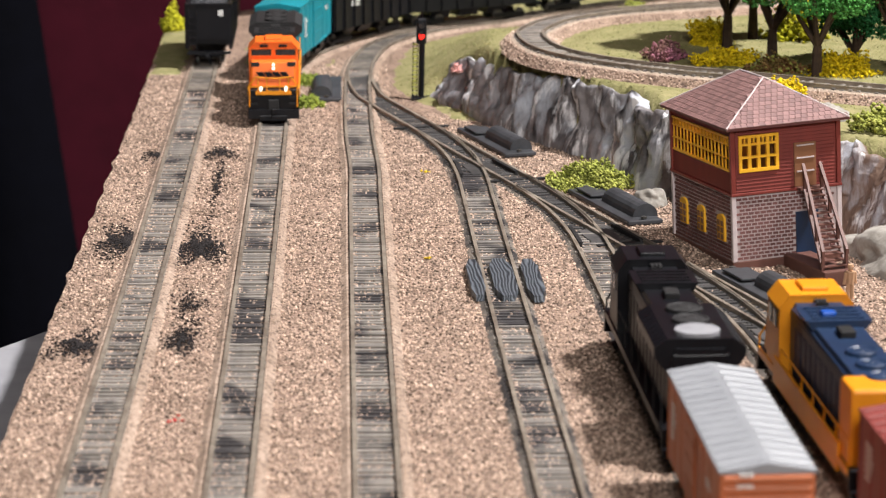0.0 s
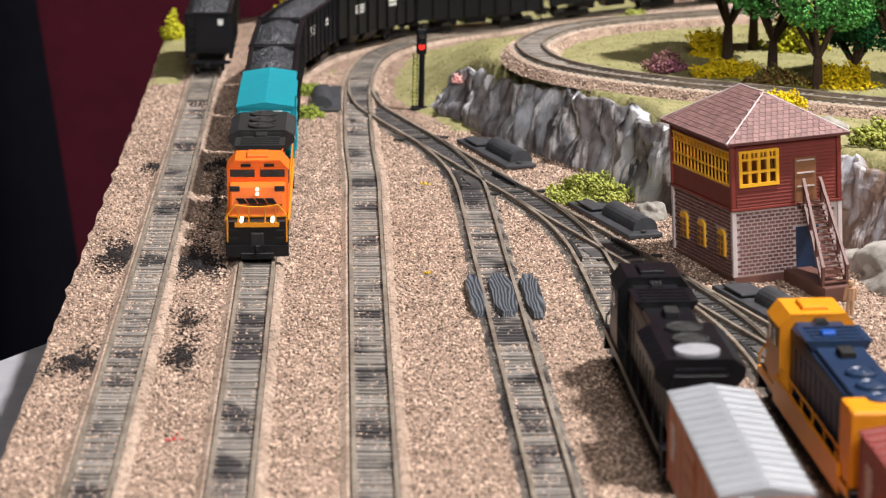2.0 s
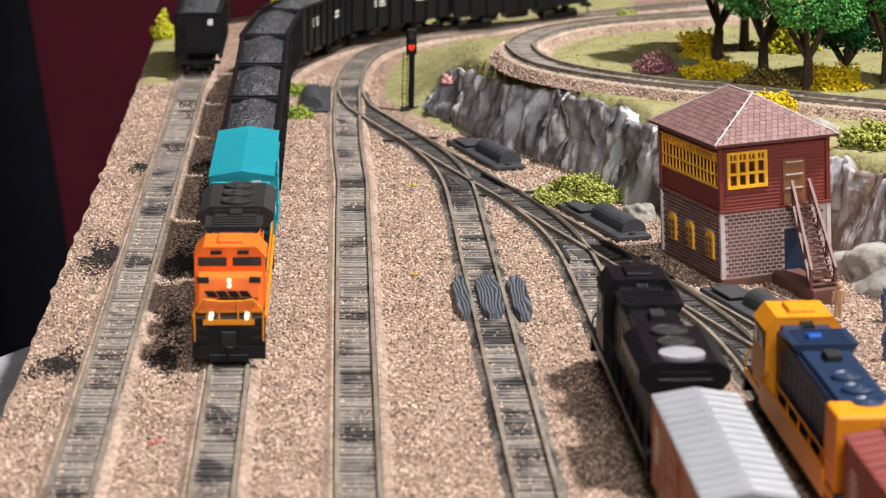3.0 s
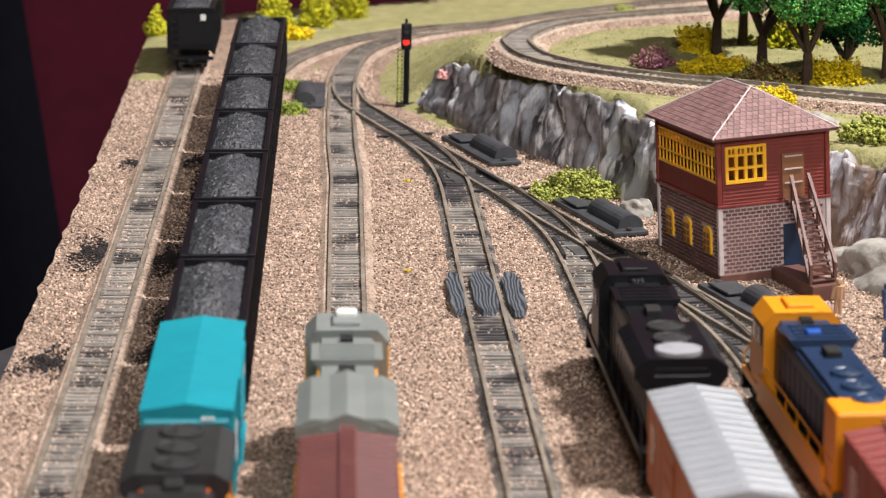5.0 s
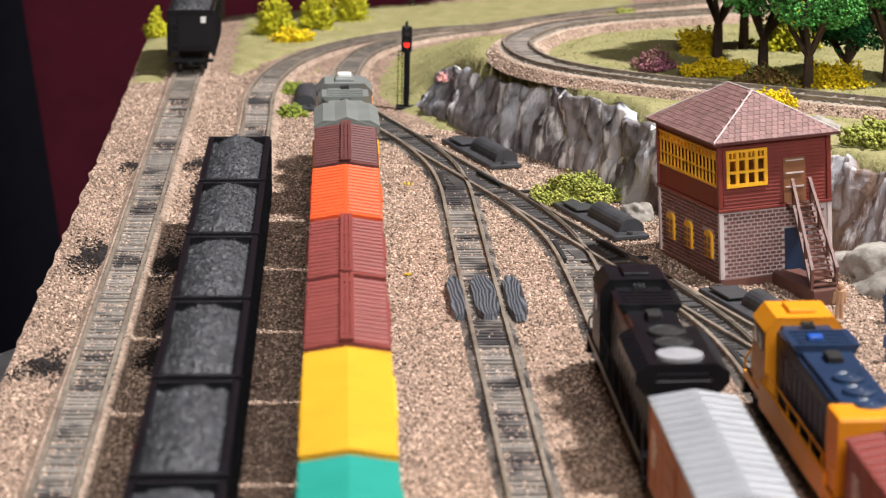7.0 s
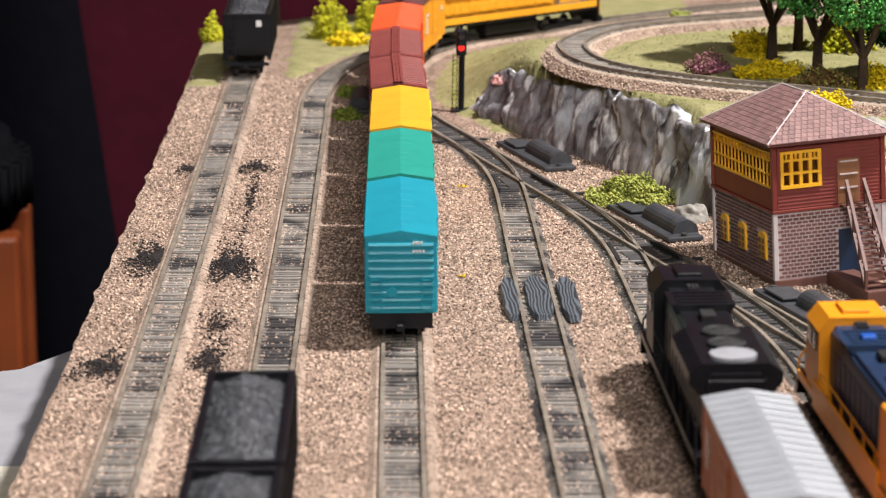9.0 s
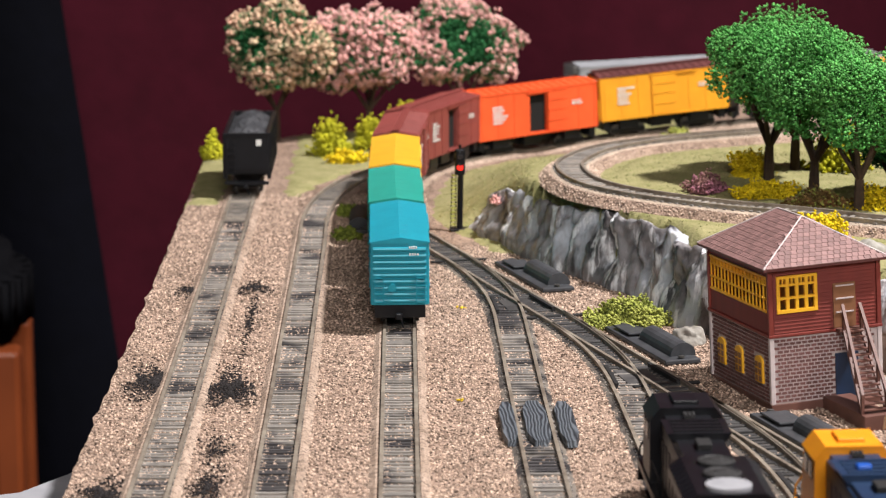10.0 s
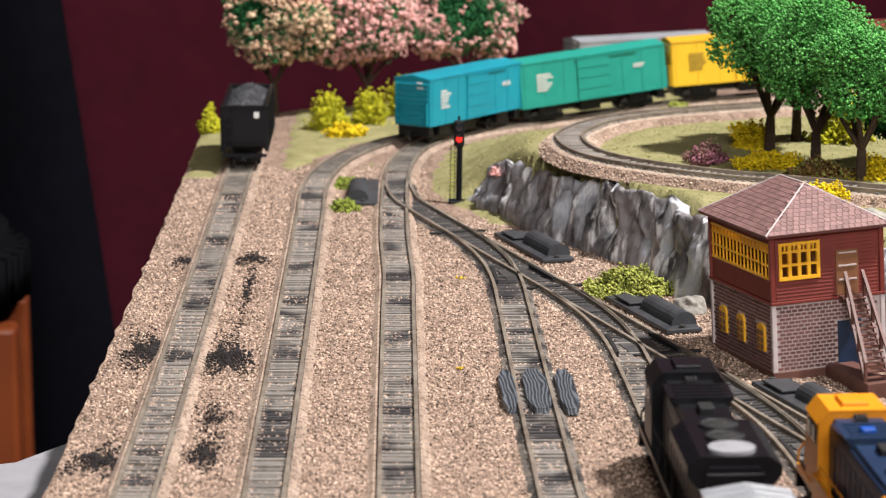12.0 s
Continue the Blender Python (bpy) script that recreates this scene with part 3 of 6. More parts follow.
def track(label, line, s0, s1, far, z=0.0, pale=False, dark=0.0, shoulder=False):
    """Bed, two rails and ties from s0 to s1; ties past far are joined."""
    global TIE_MESH, DARK_TIE_MESH
    ob = thing("track", label, "railway track", "yard tracks")
    lift = z if callable(z) else (lambda x, y: z)
    z0 = lambda x, y: lift(x, y) + 0.0001
    zr = lambda x, y: lift(x, y) + RAIL_TOP - 0.0019
    v, f = sweep(line, s0, s1, 0, [(-0.0074, 0), (-0.0064, 0.0005), (0.0064, 0.0005), (0.0074, 0)], z0)
    raw("track_bed", v, f, PALEBED if pale else BED, ob)
    if shoulder:
        for k in (-1, 1):
            v, f = sweep(line, s0, s1, 0, [(k * x, h) for x, h in ((0.0053, 0.0002), (0.0056, 0.00115), (0.0064, 0.0012), (0.0084, -0.0002))], z0)
            raw("sand_shoulder", v, f, SAND, ob)
    for k in (-1, 1):
        v, f = sweep(line, s0, s1, 0.0048 * k, RAIL_FORM, zr)
        raw("rail", v, f, RAIL, ob)
    if TIE_MESH is None:
        bm = bmesh.new()
        box(bm, -0.0062, 0.0062, -0.00066, 0.00066, -0.0004, 0.00055, 0.00012)
        TIE_MESH = mesh_of(bm, "tie")
        TIE_MESH.materials.append(TIE)
        DARK_TIE_MESH = TIE_MESH.copy()
        DARK_TIE_MESH.materials[0] = TIE_DARK
    rng = random.Random(len(label))
    s = s0 + 0.001
    rest_v, rest_f = [], []
    while s < s1:
        p, t = line.at(s)
        a = math.atan2(-t.x, t.y) + rng.uniform(-0.02, 0.02)
        if far[0] < s < far[1]:
            tie = new("tie", DARK_TIE_MESH if s < dark else TIE_MESH)
            tie.parent = ob
            tie.matrix_basis = Matrix.Translation((p.x, p.y, lift(p.x, p.y) + 0.0006 + rng.uniform(-0.0004, 0.0001))) @ Matrix.Rotation(a, 4, "Z")
        elif p.y > 0.5:
            m = Matrix.Translation((p.x, p.y, lift(p.x, p.y) + 0.0006)) @ Matrix.Rotation(a, 4, "Z")
            k = len(rest_v)
            rest_v += [tuple(m @ Vector((x, y, h))) for x in (-0.0060, 0.0060) for y in (-0.00066, 0.00066) for h in (-0.0004, 0.00055)]
            rest_f += [tuple(k + i for i in q) for q in ((0, 1, 3, 2), (4, 6, 7, 5), (0, 4, 5, 1), (2, 3, 7, 6), (1, 5, 7, 3))]
        s += 0.0031
    if rest_v:
        tagged(raw("far_ties", rest_v, rest_f, TIE_STUFF, ob), kind="stuff")
    return ob


def turnout(main, branch, side):
    """Guard rails, frog and throw bar where a branch leaves the ladder; side +1 when it leaves to its right."""
    gap = lambda s: min((p - branch.at(s)[0]).length for p in main.p)
    s = 0.0
    while gap(s) < 0.0096:
        s += 0.001
    p, d = branch.at(s)
    k = min(range(len(main.p)), key=lambda n: (main.p[n] - p).length)
    sm = main.s[k]
    q, e = main.at(sm)
    mid, way = (p + q) / 2, (d + e).normalized()
    t = thing("turnout", "dark turnout frog with guard rails and a throw bar", "turnout", "turnouts")
    turn = Matrix.Rotation(math.atan2(-way.x, way.y), 4, "Z")
    bm = bmesh.new()
    prism(bm, [(-0.0007, 0.0006), (-0.0005, 0.0021), (0.0005, 0.0021), (0.0007, 0.0006)], -0.010, 0.006)
    ob = part("frog", bm, STEEL, t, "dull metal frog casting")
    ob.matrix_basis = Matrix.Translation((mid.x, mid.y, 0)) @ turn
    bm = bmesh.new()
    box(bm, -0.0052, 0.0052, -0.0105, 0.0068, 0.0004, 0.0012, 0.0002)
    ob = part("frog_plate", bm, TIE_DARK, t, "black plastic plate under the frog")
    ob.matrix_basis = Matrix.Translation((mid.x, mid.y, 0)) @ turn
    for line, at, off in ((branch, s, 0.0034 * side), (main, sm, -0.0034 * side)):
        v, f = sweep(line, at - 0.013, at + 0.011, off, [(x * 1.1, h * 1.05) for x, h in RAIL_FORM], 0.0003)
        raw("guard_rail", v, f, SOOT, t, "black guard rail")
    v, f = sweep(branch, 0.004, s - 0.016, -0.0044 * side, [(x * 0.8, h) for x, h in RAIL_FORM], 0.0003)
    raw("point_rail", v, f, RAIL, t)
    c, g = branch.at(0.006)
    bm = bmesh.new()
    box(bm, -0.0105, 0.0105, -0.0009, 0.0009, 0.0006, 0.0013, 0.0002)
    ob = part("throw_bar", bm, SOOT, t, "black throw bar")
    ob.matrix_basis = Matrix.Translation((c.x, c.y, 0)) @ Matrix.Rotation(math.atan2(-g.x, g.y), 4, "Z")


def tracks():
    track("weathered yard track with the parked hopper car", SPUR, -1.0, 1.35, (0.58, 1.15), shoulder=True)
    track("weathered yard track that curves into the main line", PASS, -1.0, 1.45, (0.58, 1.2), main_z, shoulder=True)
    track("weathered main track that curves away behind the yard", MAIN, -1.0, 1.95, (0.58, 1.2), main_z, shoulder=True)
    lad = track("diagonal ladder track with turnouts", LADDER, 0.03, 0.70, (0.03, 0.5), dark=9)
    track("yard track with a rerailer plate", TRACK4, 0.02, 0.62, (0.02, 0.47), dark=0.09)
    track("yard track under the black locomotive", TRACK5, 0.02, 0.60, (0.02, 0.4), dark=0.09)
    track("yard track under the yellow locomotive", TRACK6, 0.02, 0.50, (0.02, 0.3), dark=0.12)
    loop = track("raised branch track on the hill", LOOP, 0.0, LOOP.s[-1], (0.1, 0.5), loop_z, pale=True)
    v, f = sweep(MAIN, 1.2, 2.3, 0, [(-0.030, -0.016), (-0.0125, 0), (0.0125, 0), (0.030, -0.016)], lambda x, y: main_z(x, y) + 0.00005)
    tagged(raw("main_bank", v, f, BALLAST), "climbing ballast bank under the main track", "bank", kind="structure")
    # its raised bank of ballast
    v, f = sweep(LOOP, 0, LOOP.s[-1], 0, [(-0.0122, -0.0034), (-0.0086, 0), (0.0086, 0), (0.0122, -0.0034)], loop_z)
    raw("ballast_bank", v, f, BALLAST, loop)
    rng = np.random.default_rng(5)
    pts = []
    for _ in range(16000):
        p, t = LOOP.at(rng.uniform(0.05, LOOP.s[-1] - 0.05))
        o = rng.uniform(-0.0122, 0.0122)
        if abs(o) < 0.0064:
            continue
        q = p + Vector((t.y, -t.x)) * o
        pts.append((q.x, q.y, loop_z(p.x, p.y) - max(0, abs(o) - 0.0086) * 0.95 + 0.0001))
    tagged(scatter("ballast_grains", pts, rng.uniform(0.00026, 0.00056, len(pts)), LOOP_GRAINS, 0.8, 8, loop), kind="stuff")
    return lad


def ballast_grains():
    """Loose stone over the yard, thickest near the camera."""
    rng = np.random.default_rng(2)
    n = 235000
    y = 0.60 + (1.22 - 0.60) * rng.random(n) ** 1.25
    x = rng.uniform(-0.086, 0.16, n)
    keep = np.ones(n, bool)
    for c in (-0.064, -0.0325, 0.0):
        keep &= ~((np.abs(x - c) < 0.0058) & (y < 1.16))
    for ln in (LADDER, TRACK4, TRACK5, TRACK6, PASS, MAIN):
        q = np.array([(p.x, p.y) for p in ln.p])
        q = q[(q[:, 1] > 0.55) & (q[:, 1] < 1.3)]
        order = np.argsort(q[:, 1])
        q = q[order]
        keep &= np.abs(x - np.interp(y, q[:, 1], q[:, 0])) > np.where((y < q[-1, 1]) & (y > q[0, 1]), 0.0058, 0)
    cl = np.array(CLIFF)[::-1]
    keep &= x < np.interp(y, cl[:, 1], cl[:, 0]) - 0.001
    keep &= ~((y > 1.10) & (x > 0.012))
    x, y = x[keep], y[keep]
    z = rng.uniform(-0.0002, 0.0003, len(x))
    tagged(scatter("ballast_grains", np.stack([x, y, z], 1), rng.uniform(0.00020, 0.00058, len(x)), GRAINS, 0.75, 6), "loose pinkish crushed stone ballast", "ballast", kind="stuff")
    k = 3000
    dx, dy = rng.uniform(-0.085, 0.10, k), 0.60 + 0.55 * rng.random(k)
    ok = dx < np.interp(dy, cl[:, 1], cl[:, 0]) - 0.004
    tagged(scatter("dark_specks", np.stack([dx, dy, np.full(k, 0.0006)], 1)[ok], rng.uniform(0.00018, 0.0005, int(ok.sum())), DARK_BITS, 0.6, 26), "dark stone specks strewn over the ballast", "ballast", kind="stuff")
    # dust and fine stone that has crept over the ties
    pts = []
    for ln, lo, hi, n in ((SPUR, 0.6, 1.2, 9000), (PASS, 0.6, 1.2, 5000), (MAIN, 0.6, 1.2, 6000), (TRACK4, 0.06, 0.48, 5000), (TRACK5, 0.06, 0.4, 2500), (LADDER, 0.05, 0.5, 900)):
        for _ in range(n):
            s = rng.uniform(lo, hi)
            if noise.noise((s * 26, n * 0.001, 0)) < -0.12 and rng.random() < 0.8:
                continue
            o = rng.normal(0, 0.0026) if rng.random() < 0.5 else rng.choice((-1, 1)) * rng.uniform(0.0030, 0.0041)
            if abs(o) > 0.0041:
                continue
            p, t = ln.at(s)
            q = p + Vector((t.y, -t.x)) * o
            pts.append((q.x, q.y, 0.0007))
    tagged(scatter("track_dust", pts, rng.uniform(0.00022, 0.0005, len(pts)), GRAINS, 0.6, 16), "fine stone dust between the rails", "ballast", kind="stuff")


def coal_spill(x, y, rx, ry, n, seed):
    rng = np.random.default_rng(seed)
    n *= 2
    a, r = rng.uniform(0, 6.283, n), rng.random(n) ** 0.8
    r = np.where(rng.random(n) < 0.12, r * 1.5, r)
    r = r * (1 + 0.35 * np.sin(a * 3 + seed) + 0.2 * np.sin(a * 5 + 2 * seed))
    px, py = x + rx * r * np.cos(a), y + ry * r * np.sin(a)
    ok = (np.abs(px + 0.064) > 0.0058) & (px > -0.086)
    p = np.stack([px, py, 0.0003 + 0.0006 * (1 - np.minimum(r, 1))], 1)[ok]
    tagged(scatter("coal_spill", p, rng.uniform(0.00020, 0.00060, len(p)), SPILL, 0.5, seed), "spilled black coal bits on the ballast", "coal", kind="stuff")


# ---- the signal tower ----
def tower():
    m = Matrix.Translation((0.1074, 0.8404, 0)) @ Matrix.Rotation(radians(-2.7), 4, "Y") @ Matrix.Rotation(radians(-0.65), 4, "X") @ Matrix.Rotation(radians(15.5), 4, "Z")
    W, D, H1, H2 = 0.0336, 0.0458, 0.0215, 0.0413
    t = thing("signal_tower", "two-storey brick and red clapboard signal tower, windows lit", "signal tower", m=m)
    bm = bmesh.new()
    box(bm, -0.0006, W + 0.0006, -0.0006, D + 0.0006, -0.003, 0.002, 0.0002)
    part("base", bm, STAIR, t, "brown base course")
    # brick storey with mortar ground
    bm = bmesh.new()
    box(bm, 0, W, 0, D, 0.002, H1)
    low = part("lower_wall", bm, MORTAR, t, "pale mortar of the brick storey")
    bm = bmesh.new()
    box(bm, 0, 0.00150, -0.00016, 0.00016, 0, 0.00070, 0)
    brick = mesh_of(bm, "brick")
    brick.materials.append(BRICK)
    ARCHES = (0.0084, 0.0236, 0.0372)
    rows = 17
    for r in range(rows):
        z = 0.0025 + r * 0.00110
        for k in range(17):
            x = 0.0010 + k * 0.00190 + (0.00095 if r % 2 else 0)
            if x + 0.0016 > W - 0.0008 or (0.0184 < x < 0.0268 and z < 0.0155):
                continue
            ob = new("brick", brick)
            ob.parent = low
            ob.matrix_basis = Matrix.Translation((x, -0.00008, z))
        for k in range(23):
            y = D - 0.0010 - k * 0.00195 - (0.0010 if r % 2 else 0)
            if y - 0.0016 < 0.0009:
                continue
            if any(abs(y - 0.0008 - c) < 0.0036 for c in ARCHES) and 0.0062 < z < 0.0152:
                continue
            ob = new("brick", brick)
            ob.parent = low
            ob.matrix_basis = Matrix.Translation((-0.00008, y, z)) @ Matrix.Rotation(radians(-90), 4, "Z")
    for x, y in ((0, 0), (0, D), (W, 0)):
        bm = bmesh.new()
        box(bm, x - 0.0007, x + 0.0007, y - 0.0007, y + 0.0007, 0.002, H1, 0.0002)
        part("corner_post", bm, MORTAR, t, "weathered pale corner strip")
    # string course and clapboard storey
    bm = bmesh.new()
    box(bm, -0.0009, W + 0.0009, -0.0009, D + 0.0009, H1, H1 + 0.0009, 0.0002)
    part("string_course", bm, SIDING, t)
    bm = bmesh.new()
    z0 = H1 + 0.0009
    # walls with openings: left side strip window, front window
    sill, head = z0 + 0.0062, z0 + 0.0166
    for q in ((0, W, 0, D, z0, z0 + 0.0004), (0, 0.0008, 0, D, z0, sill), (0, 0.0008, 0, D, head, H2), (0, 0.0008, 0, 0.0016, sill, head), (0, 0.0008, D - 0.0012, D, sill, head),
              (0.0008, W, 0, 0.0008, z0, sill), (0.0008, W, 0, 0.0008, head, H2), (0.0008, 0.0024, 0, 0.0008, sill, head), (0.0140, W, 0, 0.0008, sill, head),
              (W - 0.0008, W, 0.0008, D, z0, H2), (0.0008, W - 0.0008, D - 0.0008, D, z0, H2)):
        box(bm, *q)
    part("upper_wall", bm, SIDING, t, "dark red clapboard storey")
    n = 17
    for k in range(n):
        z = z0 + 0.0003 + k * (H2 - z0 - 0.001) / n
        h = (H2 - z0 - 0.001) / n
        spans = [(0.0010, W - 0.0010)] if not (sill - 0.0008 < z < head + 0.0002) else [(0.0010, 0.0020), (0.0146, W - 0.0010)]
        for a, b in spans:
            bm = bmesh.new()
            prism(bm, [(0.0, 0.0), (0.0, h * 0.92), (0.00012, h * 0.92), (0.00042, 0.0)], a, b)
            ob = part("clapboard", bm, SIDING, t)
            ob.matrix_basis = Matrix.Translation((0, 0, z)) @ Matrix.Rotation(radians(-90), 4, "Z")
        if not (sill - 0.0010 < z < head + 0.0004):
            bm = bmesh.new()
            prism(bm, [(0.0, 0.0), (-0.00036, 0.0), (-0.0001, h * 0.92), (0.0, h * 0.92)], 0.0008, D - 0.0006)
            ob = part("clapboard", bm, SIDING, t)
            ob.matrix_basis = Matrix.Translation((0, 0, z))
    for x, y in ((0, 0), (0, D), (W, 0)):
        bm = bmesh.new()
        box(bm, x - 0.0007, x + 0.0007, y - 0.0007, y + 0.0007, z0, H2, 0.0002)
        part("corner_board", bm, SIDING, t)
    # long strip window, with its bars
    w = thing("window_strip", "long yellow multi-pane window strip, lit from inside", "window")
    del w["category"]
    w.parent = t
    bm = bmesh.new()
    for q in ((sill, sill + 0.0006), (head - 0.0006, head), (head - 0.0027, head - 0.0024), ((sill + head) / 2 - 0.0014, (sill + head) / 2 - 0.0011)):
        box(bm, -0.0005, 0.0003, 0.0014, D - 0.0010, *q)
    for k in range(33):
        y = 0.0016 + k * (D - 0.0032) / 32
        box(bm, -0.0002, 0.0001, y - 0.00016, y + 0.00016, head - 0.0027, head)
    for k in range(17):
        y = 0.0016 + k * (D - 0.0032) / 16
        box(bm, -0.0003, 0.0001, y - 0.00022, y + 0.00022, sill, head)
    part("frame", bm, FRAME, w)
    # front window
    w = thing("window_front", "yellow twelve-pane window", "window")
    del w["category"]
    w.parent = t
    bm = bmesh.new()
    a, b, lo, hi = 0.0020, 0.0144, sill - 0.0002, head + 0.0002
    for q in ((lo, lo + 0.0010), (hi - 0.0008, hi), (lo + 0.0040, lo + 0.0047), (hi - 0.0030, hi - 0.0024)):
        box(bm, a, b, -0.0008, 0.0003, *q)
    for k in range(5):
        x = a + 0.0004 + k * (b - a - 0.0008) / 4
        box(bm, x - 0.0005, x + 0.0005, -0.0007, 0.0003, lo, hi)
    for k in range(4):
        x = a + 0.0004 + (k + 0.5) * (b - a - 0.0008) / 4
        box(bm, x - 0.0002, x + 0.0002, -0.0006, 0.0003, hi - 0.0030, hi)
    part("frame", bm, FRAME, w)
    # the lit room behind
    bm = bmesh.new()
    box(bm, 0.004, W - 0.004, 0.010, D - 0.004, sill - 0.004, sill - 0.003)
    part("room_floor", bm, DOOR, t, "lit floor inside the tower")
    bm = bmesh.new()
    bmesh.ops.create_uvsphere(bm, u_segments=12, v_segments=8, radius=0.0016, matrix=Matrix.Translation((0.007, D * 0.5, head - 0.002)))
    part("bulb", bm, ROOM_GLOW, t, "glowing bulb inside the tower")
    bm = bmesh.new()
    box(bm, 0.014, 0.0148, 0.003, D - 0.003, z0, H2 - 0.001)
    part("room_partition", bm, DOOR, t, "brown inner wall")
    # arched windows of the brick storey
    for c in ARCHES:
        bm = bmesh.new()
        box(bm, -0.0007, 0.0004, c - 0.0028, c + 0.0028, 0.0070, 0.0132, 0.0002)
        prism_pts = [(c + 0.0028 * math.cos(q), 0.0132 + 0.0018 * math.sin(q)) for q in np.linspace(0, math.pi, 9)]
        f1 = [bm.verts.new((-0.0007, y, z)) for y, z in prism_pts]
        f2 = [bm.verts.new((0.0004, y, z)) for y, z in prism_pts]
        bm.faces.new(f1)
        bm.faces.new(f2[::-1])
        for i in range(8):
            bm.faces.new((f1[i], f2[i], f2[i + 1], f1[i + 1]))
        aw = part("arched_window", bm, FRAME, t, "small yellow arched window")
        for dy in (-0.0012, 0.0012):
            for z in (0.0076, 0.0096, 0.0116):
                bm = bmesh.new()
                box(bm, -0.00085, -0.0006, c + dy - 0.0008, c + dy + 0.0008, z, z + 0.0015)
                part("pane", bm, DOOR, aw)
    # upper door, lower dark doorway
    bm = bmesh.new()
    box(bm, 0.0193, 0.0262, -0.0008, 0.0004, z0 + 0.0002, z0 + 0.0132, 0.0001)
    d = part("door", bm, DOOR, t, "tan panelled upper door")
    for z in (z0 + 0.0045, z0 + 0.0085, z0 + 0.0122):
        bm = bmesh.new()
        box(bm, 0.0200, 0.0255, -0.0011, -0.0007, z, z + 0.0004)
        part("door_rail", bm, MORTAR, d)
    bm = bmesh.new()
    box(bm, 0.0196, 0.0268, -0.0005, 0.0003, 0.002, 0.0150)
    part("lower_door", bm, BLUE, t, "dark blue lower doorway")
    # roof: hipped with a short ridge, shingled
    o, zr, ze = 0.0027, 0.0530, H2
    c = [(-o, -o), (W + o, -o), (W + o, D + o), (-o, D + o)]
    r1, r2 = (W / 2, 0.0145), (W / 2, 0.0320)
    bm = bmesh.new()
    e = [bm.verts.new((x, y, ze)) for x, y in c]
    g = [bm.verts.new((x, y, ze + 0.0006)) for x, y in c]
    a, b = bm.verts.new((*r1, zr)), bm.verts.new((*r2, zr))
    bm.faces.new(e)
    for i in range(4):
        bm.faces.new((e[i], e[(i + 1) % 4], g[(i + 1) % 4], g[i]))
    bm.faces.new((g[0], g[1], a))
    bm.faces.new((g[1], g[2], b, a))
    bm.faces.new((g[2], g[3], b))
    bm.faces.new((g[3], g[0], a, b))
    roof = part("roof", bm, BROWN, t, "brown shingled hip roof")
    bm = bmesh.new()
    box(bm, 0.00008, 0.00182, 0, 0.00200, -0.00005, 0.00020, 0)
    sh = mesh_of(bm, "shingle")
    sh.materials.append(SHINGLE)
    # front hip face and left slope carry their shingles row by row
    for p0, p1, q0, q1 in ((c[0], c[1], r1, r1), (c[3], c[0], r2, r1)):
        A, B = Vector((*p0, ze + 0.0006)), Vector((*p1, ze + 0.0006))
        P, Q = Vector((*q0, zr)), Vector((*q1, zr))
        u = (B - A).normalized()
        up = (P - A) - u * (P - A).dot(u)
        L = up.length
        up.normalize()
        nn = u.cross(up)
        k, nrow = 0, int(L / 0.0017)
        for r in range(nrow):
            s = r * 0.0017
            lo = (P - A).dot(u) * s / L
            hi = (B - A).length + ((Q - B).dot(u)) * s / L
            x = lo + (0.0 if r % 2 else 0.00095)
            while x + 0.0018 < hi:
                ob = new("shingle", sh)
                ob.parent = roof
                q = A + u * x + up * s + nn * 0.0001
                mm = Matrix((u, up, nn)).transposed().to_4x4()
                mm.translation = q
                ob.matrix_basis = mm @ Matrix.Rotation(radians(-3.5), 4, "X")
                x += 0.00190
    for p, q in ((c[0], r1), (c[1], r1), (c[3], r2), (r1, r2)):
        bm = bmesh.new()
        z1 = zr if q is r2 and p is r1 else ze + 0.0006
        rod(bm, (*p, z1 + 0.0002), (*q, zr + 0.0002), 0.00028, 6)
        part("ridge_cap", bm, MORTAR, roof, "pale ridge strip")
    # stairs up to the door
    st = thing("staircase", "", "")
    st.parent = t
    st["label"] = "brown open wooden staircase with handrails"
    def flight(u, side, lift=0.0):
        """A place on the flight: u from foot to landing, side 0 or 1, height over the nosing line."""
        x = (0.0158 + 0.0056 * u) + side * (0.0074 - 0.0020 * u)
        return Vector((x, -0.0268 + 0.0240 * u, 0.0032 + (z0 - 0.0032) * u + lift))
    bm = bmesh.new()
    box(bm, 0.0198, 0.0284, -0.0036, -0.0002, z0 - 0.0007, z0 + 0.0001, 0.0001)
    part("landing", bm, STAIR, st)
    steps = 14
    for k in range(steps):
        u = (k + 0.5) / steps
        p, q = flight(u, 0), flight(u, 1)
        bm = bmesh.new()
        box(bm, p.x, q.x, p.y - 0.0010, p.y + 0.0009, p.z - 0.0002, p.z + 0.0003, 0.0001)
        part("tread", bm, STAIR, st)
    for side in (0, 1):
        bm = bmesh.new()
        w = 0.00045
        v = []
        for u in (0, 1):
            for dx in (-w, w):
                for lift in (-0.0012, 0.0006):
                    c = flight(u, side, lift)
                    v.append(bm.verts.new((c.x + dx, c.y, c.z)))
        for f in ((0, 1, 3, 2), (4, 6, 7, 5), (0, 4, 5, 1), (2, 3, 7, 6), (0, 2, 6, 4), (1, 5, 7, 3)):
            bm.faces.new([v[n] for n in f])
        part("stringer", bm, STAIR, st)
        bm = bmesh.new()
        v = []
        for u in (-0.04, 1.04):
            for dx in (-w, w):
                for lift in (0.0050, 0.0064):
                    c = flight(u, side, lift)
                    v.append(bm.verts.new((c.x + dx, c.y, c.z)))
